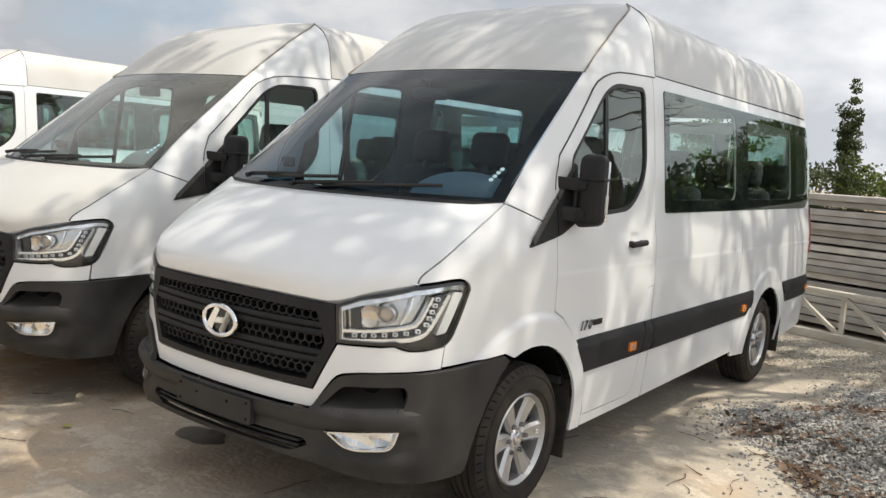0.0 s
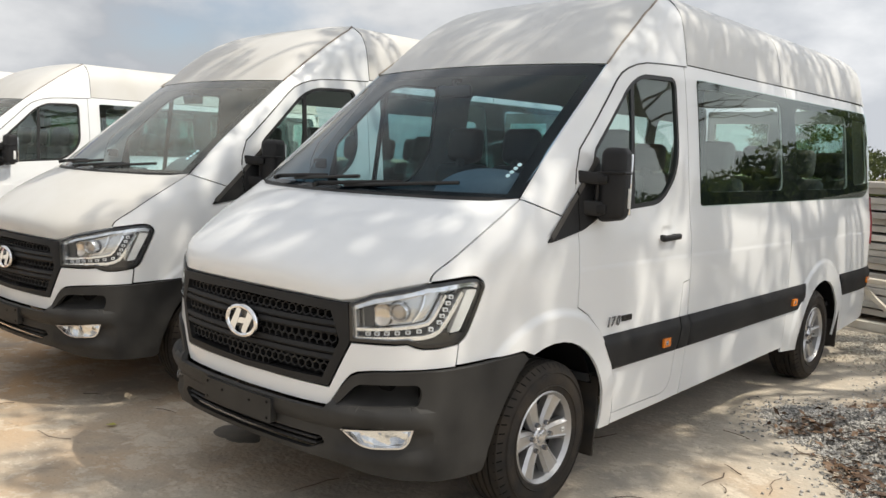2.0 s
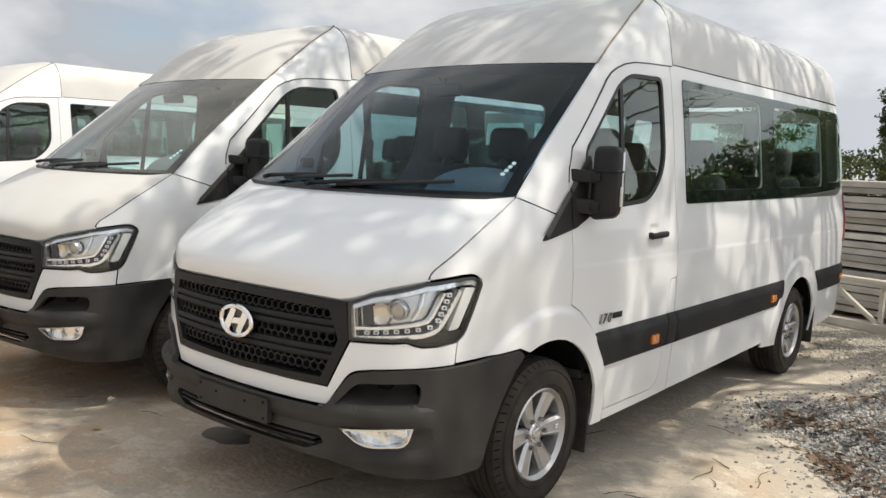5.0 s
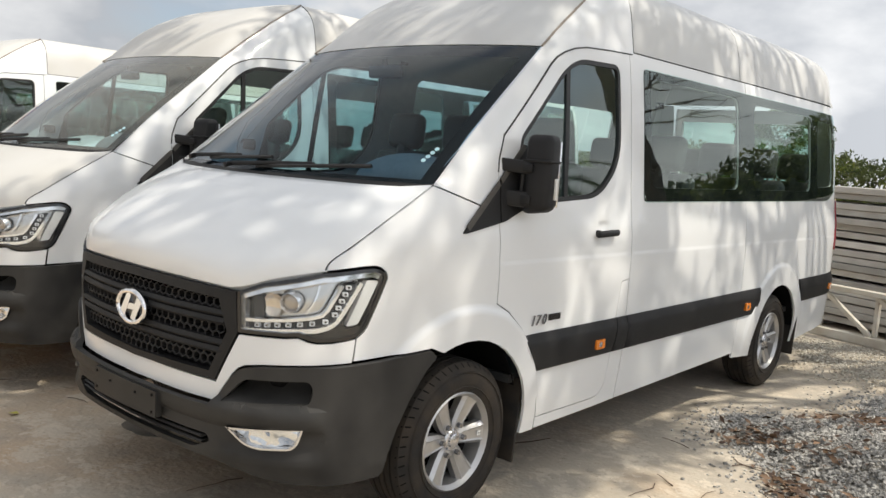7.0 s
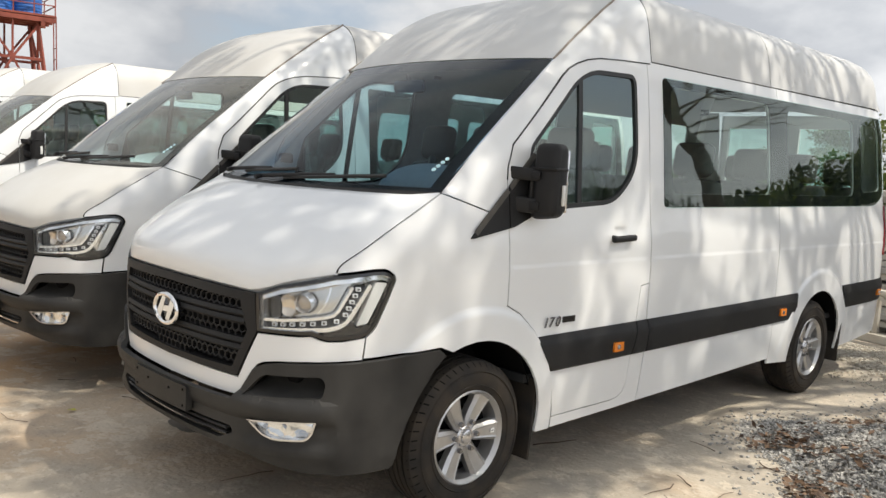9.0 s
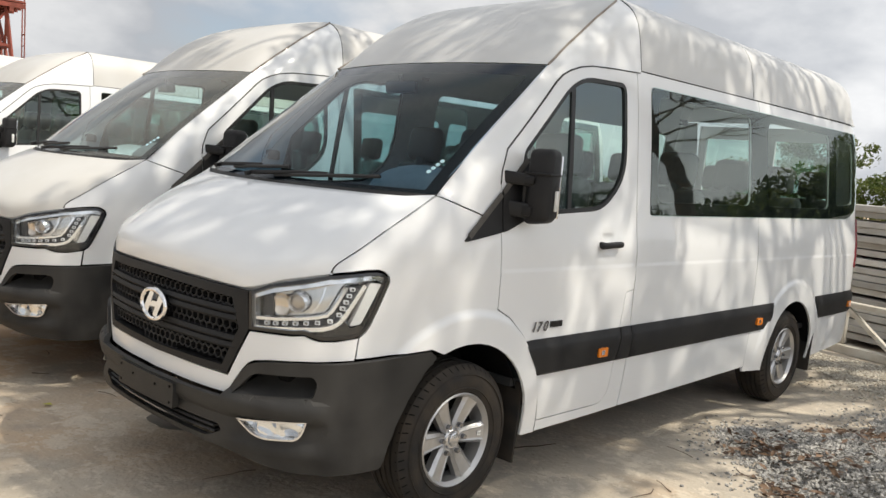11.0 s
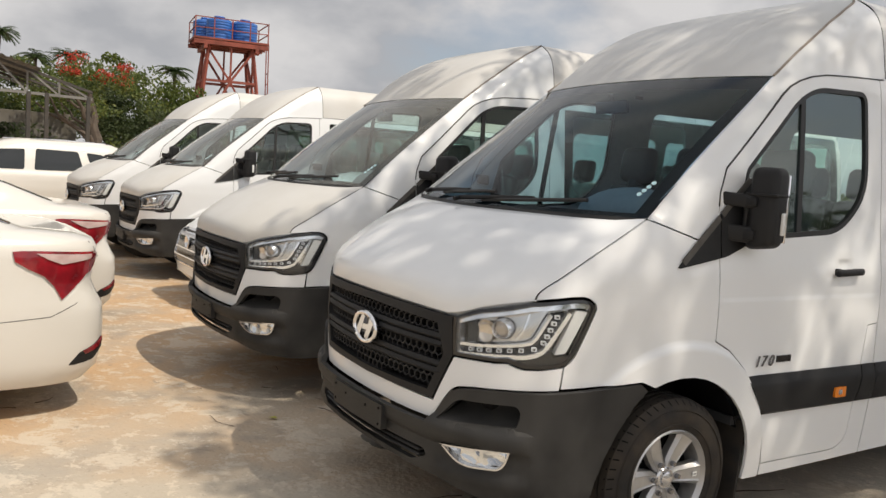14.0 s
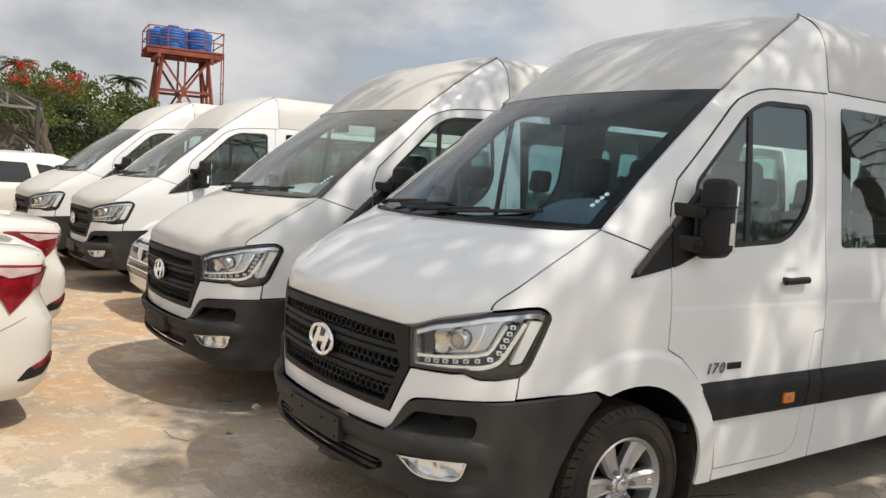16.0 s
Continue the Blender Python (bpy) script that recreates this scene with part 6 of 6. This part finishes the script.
def palm(label, base, height, seed, fronds=16, L=1.6):
    rg = np.random.RandomState(seed)
    t = thing("palm_tree", label, "palm", pose(*base))
    bm = bmesh.new()
    limb(bm, (0, 0, -.1), (.15, .1, height), .10, .06, rg, .06)
    part("trunk", bm, BARK, t)
    items = []
    for k in range(fronds):
        a = k * 2.4 + rg.uniform(-.2, .2)
        up = rg.uniform(-.1, 1.1)
        p, d = np.array((.15, .1, height)), np.array((math.cos(a), math.sin(a), up))
        d = d / np.linalg.norm(d)
        for q in range(22):
            s_ = np.cross(d, (0, 0, 1))
            for w in (-1, 1):
                ld = d * .55 + s_ * w * .8 + np.array((0, 0, -.25))
                items.append((p + ld * .20 * L / 1.6, ld, (0, 0, 1), .42 * L / 1.6 * (1 - abs(q / 22 - .4)), .045))
            items.append((p, d, (0, 0, 1), .09 * L, .03))
            p = p + d * L / 22
            d = d + np.array((0, 0, -.055))
            d = d / np.linalg.norm(d)
    ob = blades("fronds", "", "", PALM, items, kind="")
    ob.parent = t
    return t


# shade tree beside the yard: its crown reaches over the first van
rg = np.random.RandomState(11)
shade = thing("tree", "large leaning shade tree with open feathery crown", "tree", pose(5.1, 9.8, 0))
bm = bmesh.new()
for a_, b_, r_, r2 in (((-.30, .12, -.1), (-.05, -.02, 1.95), .22, .165), ((-.05, -.02, 1.95), (.13, -.12, 2.95), .165, .145), ((.13, -.12, 2.95), (.28, -.24, 3.3), .175, .16), ((.28, -.24, 3.3), (.38, -.28, 4.4), .14, .13), ((.38, -.28, 4.4), (.8, -.3, 6.2), .13, .11)):
    limb(bm, a_, b_, r_, r2, rg, .10, 5)
centres = []
n_cl = 250
for k in range(n_cl):
    d = rand_dir(rg) * rg.uniform(.05, 1) ** .45
    if k % 12 == 0:
        c = np.array((-4.0, -6.4, 9.2)) + np.array((1.5, 2.2, .8)) * d
    elif k % 7 < 5:
        c = np.array((-.3, -6.9, 9.2)) + np.array((2.3, 2.5, 1.0)) * d
    else:
        c = np.array((1.0, -5.2, 9.2)) + np.array((4.2, 5.2, 1.1)) * d
    # the crown is thin towards the open yard
    if 9.8 + c[1] - c[2] * sun_way.y / sun_way.z < -1.25 and rg.rand() > .22:
        continue
    centres.append((c, rg.uniform(.20, .46)))
    if k % 9 == 0:
        m_ = np.array((.6, -2.6, 7.4)) + rg.normal(size=3) * .8
        limb(bm, (.8, -.3, 6.2), m_, .09, .05, rg, .15)
        limb(bm, m_, c, .05, .012, rg, .15)
# thin drooping twigs off the crook
for k in range(4):
    a_ = np.array((.30, -.24, 3.2 + .2 * k))
    mid_ = a_ + (rg.uniform(-.9, -.2), rg.uniform(.5, 1.1), rg.uniform(.25, .6))
    limb(bm, a_, mid_, .030, .018, rg, .12, 4)
    for q in range(5):
        b_ = mid_ + (rg.uniform(-.9, .1), rg.uniform(.2, 1.1), rg.uniform(-.15, .45))
        limb(bm, mid_, b_, .014, .005, rg, .12, 4)
part("trunk", bm, BARK, shade)
ob = blades("crown", "", "", LEAF, clumps(rg, centres, 85, 1.0, .125, .5), kind="")
ob.parent = shade

# hedge and trees along the drive, opposite the vans' flank
for k, (x, y, h) in enumerate([(13, 20, 2.5), (15.5, 24, 3.0), (17, 28, 3.4), (11.5, 28, 3.3), (8.3, 31, 5.2), (17, 15, 2.9), (18, 9, 3.2), (19, 4, 3.3), (18, -2, 3.4), (5.0, 30, 6.4)]):
    tree("dense green roadside bush", (x, y, 0), h, (1.9, 1.9, h * .42), 40 + k, 190, .16, LEAF if k % 2 else DULL, .09, 80, low=.15, category="bush", clump_r=.72)
palm("small green palm beside the drive", (7.6, 10.4, 0), 2.5, 3, 18, 1.4)
# row of trees that the side windows mirror
for k, (x, y, h) in enumerate([(13.6, 14.2, 2.3), (12.6, 16.4, 2.3), (11.2, 18.0, 2.3), (9.8, 19.0, 2.4), (8.3, 19.8, 2.7), (6.8, 20.5, 3.2), (5.2, 21.2, 4.4), (9.7, 11.8, 1.9)]):
    tree("dense green tree beside the drive", (x, y, 0), h, (1.5, 1.2, h * .40), 70 + k, 170, .23, DULL if k % 2 else LEAF, .10, 80, low=.15, clump_r=.62)
tree("roadside tree with a dense drooping crown", (3.4, 26, 0), 7.0, (1.9, 1.9, 2.0), 77, 130, .15, DULL, .12, 44, low=.3)

# far trees behind the boards
rgp = random.Random(9)
for k in range(17):
    x = -24 + k * 2.0 + rgp.uniform(-.6, .6)
    h = rgp.uniform(2.5, 3.5)
    tree("dense green bush at the edge of the field", (x, 37 + rgp.uniform(-3, 3), 0), h, (1.6, 1.2, h * .42), 100 + k, 60, .22, LEAF if k % 3 else DULL, .08, 30, low=.15, category="bush", clump_r=.6)
tall = tree("slender tall columnar tree", (-5.1, 36.0, 0), 6.3, (.38, .38, 2.35), 60, 60, .15, DULL, .10, 64, clump_r=.30, low=.2)
tree("round-crowned tree beyond the boards", (-9.5, 33, 0), 4.6, (1.5, 1.4, 1.3), 61, 80, .18, LEAF, .11, 40, low=.3)
for k, x in enumerate((-6.9, -6.5)):
    bm = bmesh.new()
    cyl(bm, .06, .05, 3.6, (x - 4.6, 36 + k, 1.8), (0, 0, 0), 8)
    ob = new("post", mesh_from(bm, "post"))
    ob.data.materials.append(STEEL)
    tagged(ob, "thin pale post standing by the field", "post", "posts by the field")

# trees behind the vans, towards the tower
for k, (x, y, h, c) in enumerate([(-27, -1.6, 4.1, (2.0, 1.6, 1.2)), (-26.5, .6, 4.3, (1.8, 1.4, 1.3)), (-26, 2.4, 4.3, (1.5, 1.3, 1.3)), (-24.5, 2.2, 3.5, (1.2, 1.2, 1.2)), (-25, -4.0, 4.0, (2.2, 2.2, 1.3)), (-28, 4.9, 3.2, (1.6, 1.2, 1.2)),
                                  (-30, 8, 3.0, (2, 2, 1.2)), (-31, 12, 3.4, (2, 2, 1.2)), (-30, -8, 4.2, (2.4, 2.4, 1.5)), (-23.5, 3.0, 2.7, (.9, .9, .9)), (-25.0, 4.2, 3.9, (1.1, 1.0, 1.2)), (-25.6, 5.0, 3.3, (1.0, .9, 1.0)), (-21.0, -.9, 1.7, (.8, 1.3, .6)), (-20.8, .4, 1.5, (.7, .9, .6))]):
    tree("leafy green tree behind the yard", (x, y, 0), h, c, 200 + k, 110, .15, LEAF, .14, 50, low=.25, clump_r=.48) if k % 3 else tree("leafy dull green tree behind the yard", (x, y, 0), h, c, 200 + k, 170, .115, DULL, .14, 50, low=.25, clump_r=.48)
tree("flame tree with red blossom over a thick trunk", (-20.4, 1.2, 0), 3.6, (1.5, 1.6, .55), 231, 60, .11, LEAF, .24, 44, lean=(0, -.35), crown_z=3.05, low=.4, flowers=11, clump_r=.36)
for k, (x, y, h) in enumerate([(-29.0, 4.9, 4.6), (-31, 1.6, 4.9), (-31.4, .5, 4.8), (-31, -.7, 5.5), (-30, 6.2, 3.7)]):
    palm("palm with drooping fronds above the trees", (x, y, 0), h, 300 + k, 30, .72)

# ---- water tower ----
REDSTEEL = mat("rusty_red_steel", (0.27, 0.065, 0.042), 0.65, var=0.8, scale=3, color2=(0.15, 0.04, 0.028), bump=0.15)
BLUETANK = mat("blue_tank_plastic", (0.025, 0.12, 0.42), 0.45, var=0.4, scale=3, color2=(0.03, 0.16, 0.5))
tw = pose(-26.3, 6.2, 0, 0, 0, 82)
tower = thing("water_tower", "rust-red steel water tower with a railed platform", "tower", tw)
PZ = 5.32


def bar(name, a, b, w, parent, material):
    bm = bmesh.new()
    a, b = Vector(a), Vector(b)
    d_ = b - a
    box(bm, (w, w, d_.length), (0, 0, 0))
    bmesh.ops.transform(bm, matrix=Matrix.Translation((a + b) / 2) @ d_.to_track_quat("Z", "Y").to_matrix().to_4x4(), verts=bm.verts)
    return part(name, bm, material, parent)


LEGS = {}
for sx in (-1, 1):
    for sy in (-1, 1):
        LEGS[sx, sy] = ((sx * 1.34, sy * 1.2, 0), (sx * .74, sy * .68, PZ))
        bar("leg", *LEGS[sx, sy], .10, tower, REDSTEEL)


def on_leg(k, z):
    a, b = LEGS[k]
    return Vector(a).lerp(Vector(b), z / PZ)


for A, B in (((-1, -1), (1, -1)), ((1, -1), (1, 1)), ((1, 1), (-1, 1)), ((-1, 1), (-1, -1))):
    for z in (2.1, 4.15):
        bar("tie", on_leg(A, z), on_leg(B, z), .085, tower, REDSTEEL)
    mid_ = (on_leg(A, 4.15) + on_leg(B, 4.15)) / 2
    for k in (A, B):
        bar("brace", on_leg(k, PZ - .1), mid_, .07, tower, REDSTEEL)
        bar("brace", mid_, on_leg(k, 2.1), .07, tower, REDSTEEL)
    bar("post", mid_, mid_ + Vector((0, 0, PZ - 4.15)), .06, tower, REDSTEEL)
bm = bmesh.new()
box(bm, (2.5, 1.8, .06), (0, 0, PZ + .22), (0, 0, 0))
part("deck", bm, REDSTEEL, tower)
for y in (-.84, -.28, .28, .84):
    bm = bmesh.new()
    box(bm, (2.5, .10, .14), (0, y, PZ + .09), (0, 0, 0))
    part("joist", bm, REDSTEEL, tower)
for x in (-.86, .86):
    bm = bmesh.new()
    box(bm, (.12, 1.8, .14), (x, 0, PZ - .05), (0, 0, 0))
    part("beam", bm, REDSTEEL, tower)
for x in (-1.22, -.6, 0, .6, 1.22):
    for y in (-.88, .88):
        bar("rail_post", (x, y, PZ + .25), (x, y, PZ + .92), .035, tower, REDSTEEL)
for z in (.55, .90):
    for y in (-.88, .88):
        bar("rail", (-1.22, y, PZ + z), (1.22, y, PZ + z), .03, tower, REDSTEEL)
    for x in (-1.22, 1.22):
        bar("rail", (x, -.88, PZ + z), (x, .88, PZ + z), .03, tower, REDSTEEL)
for y in (-.2, .2):
    bar("ladder_rail", (1.48, y, 0), (1.38, y, PZ + .3), .035, tower, REDSTEEL)
for k in range(13):
    z = .3 + k * .36
    bar("rung", (1.475 - .1 * z / PZ, -.2, z), (1.475 - .1 * z / PZ, .2, z), .025, tower, REDSTEEL)
tank = thing("water_tank", "blue plastic water tank on the tower", "tank", tw @ pose(-.36, -.25, PZ + .25) @ Matrix.Diagonal((.73, .73, .57, 1)), group="water tanks")
bm = bmesh.new()
prof = [(0, .02), (0, .56), (.04, .60)]
for k in range(6):
    prof += [(.10 + k * .17, .60), (.13 + k * .17, .585), (.16 + k * .17, .585), (.19 + k * .17, .60)]
prof += [(1.16, .58), (1.26, .42), (1.30, .24), (1.36, .24), (1.37, .01)]
lathe(bm, prof, "z", 32)
part("shell", bm, BLUETANK, tank)
bm = bmesh.new()
cyl(bm, .26, .24, .06, (0, 0, 1.38), (0, 0, 0), 20)
part("lid", bm, BLUETANK, tank)
copy_thing(tank, tw @ pose(.52, -.2, PZ + .25))
copy_thing(tank, tw @ pose(-.72, .45, PZ + .25))

# ---- open shed with a lattice roof beam, low wall behind it ----
DARKSTEEL = mat("dull_dark_steel", (0.045, 0.042, 0.038), 0.7, var=0.6, scale=5, color2=(0.09, 0.075, 0.06))
SHEET = mat("weathered_roof_sheet", (0.22, 0.215, 0.20), 0.6, var=0.7, scale=2.0, color2=(0.13, 0.12, 0.11))
WALLP = mat("stained_render", (0.17, 0.16, 0.14), 0.9, var=0.9, scale=2.2, color2=(0.10, 0.09, 0.07), bump=0.3)
shed = thing("shed", "open steel shed with a lattice roof beam", "shed", pose(-17.6, 0, 0))
for y in (-2.9, -1.5, -.82, -.45, .42):
    bm = bmesh.new()
    box(bm, (.09, .09, 2.75), (0, y, 1.37), (0, 0, 0), .01, 1)
    part("column", bm, DARKSTEEL, shed)
zt = lambda q: 2.86 - .285 * (q - .46)
zb = lambda q: 2.70 - .012 * (q - .46)
bar("bottom_chord", (0, -5.5, zb(-5.5)), (0, .5, zb(.5)), .06, shed, SHEET)
bar("top_chord", (0, -5.5, zt(-5.5)), (0, .5, zt(.5)), .06, shed, DARKSTEEL)
for k in range(9):
    y = -5.4 + k * .65
    bar("web", (0, y, zb(y)), (0, y, zt(y)), .04, shed, SHEET)
    bar("web", (0, y, zt(y)), (0, y + .65, zb(y + .65)), .04, shed, SHEET)
for k in range(4):
    bar("purlin", (-.8 - k, -5.5, zt(-5.5) - .05), (-.8 - k, .5, zt(.5) - .05), .06, shed, DARKSTEEL)
bm = bmesh.new()
grid_mesh(bm, lambda u, v: Vector((.25 - 3.4 * v, -5.6 + 5.0 * u, zt(-5.6 + 5.0 * u) + .09 + .014 * math.sin(u * 180))), 140, 1)
part("roof", bm, SHEET, shed, smooth=False)

bm = bmesh.new()
box(bm, (.2, 18, 2.45), (-21.6, -8.3, 1.22), (0, 0, 0), .01, 1)
wall = new("wall_west", mesh_from(bm, "wall_west"))
wall.data.materials.append(WALLP)
tagged(wall, "low stained cream yard wall", "wall", kind="structure")
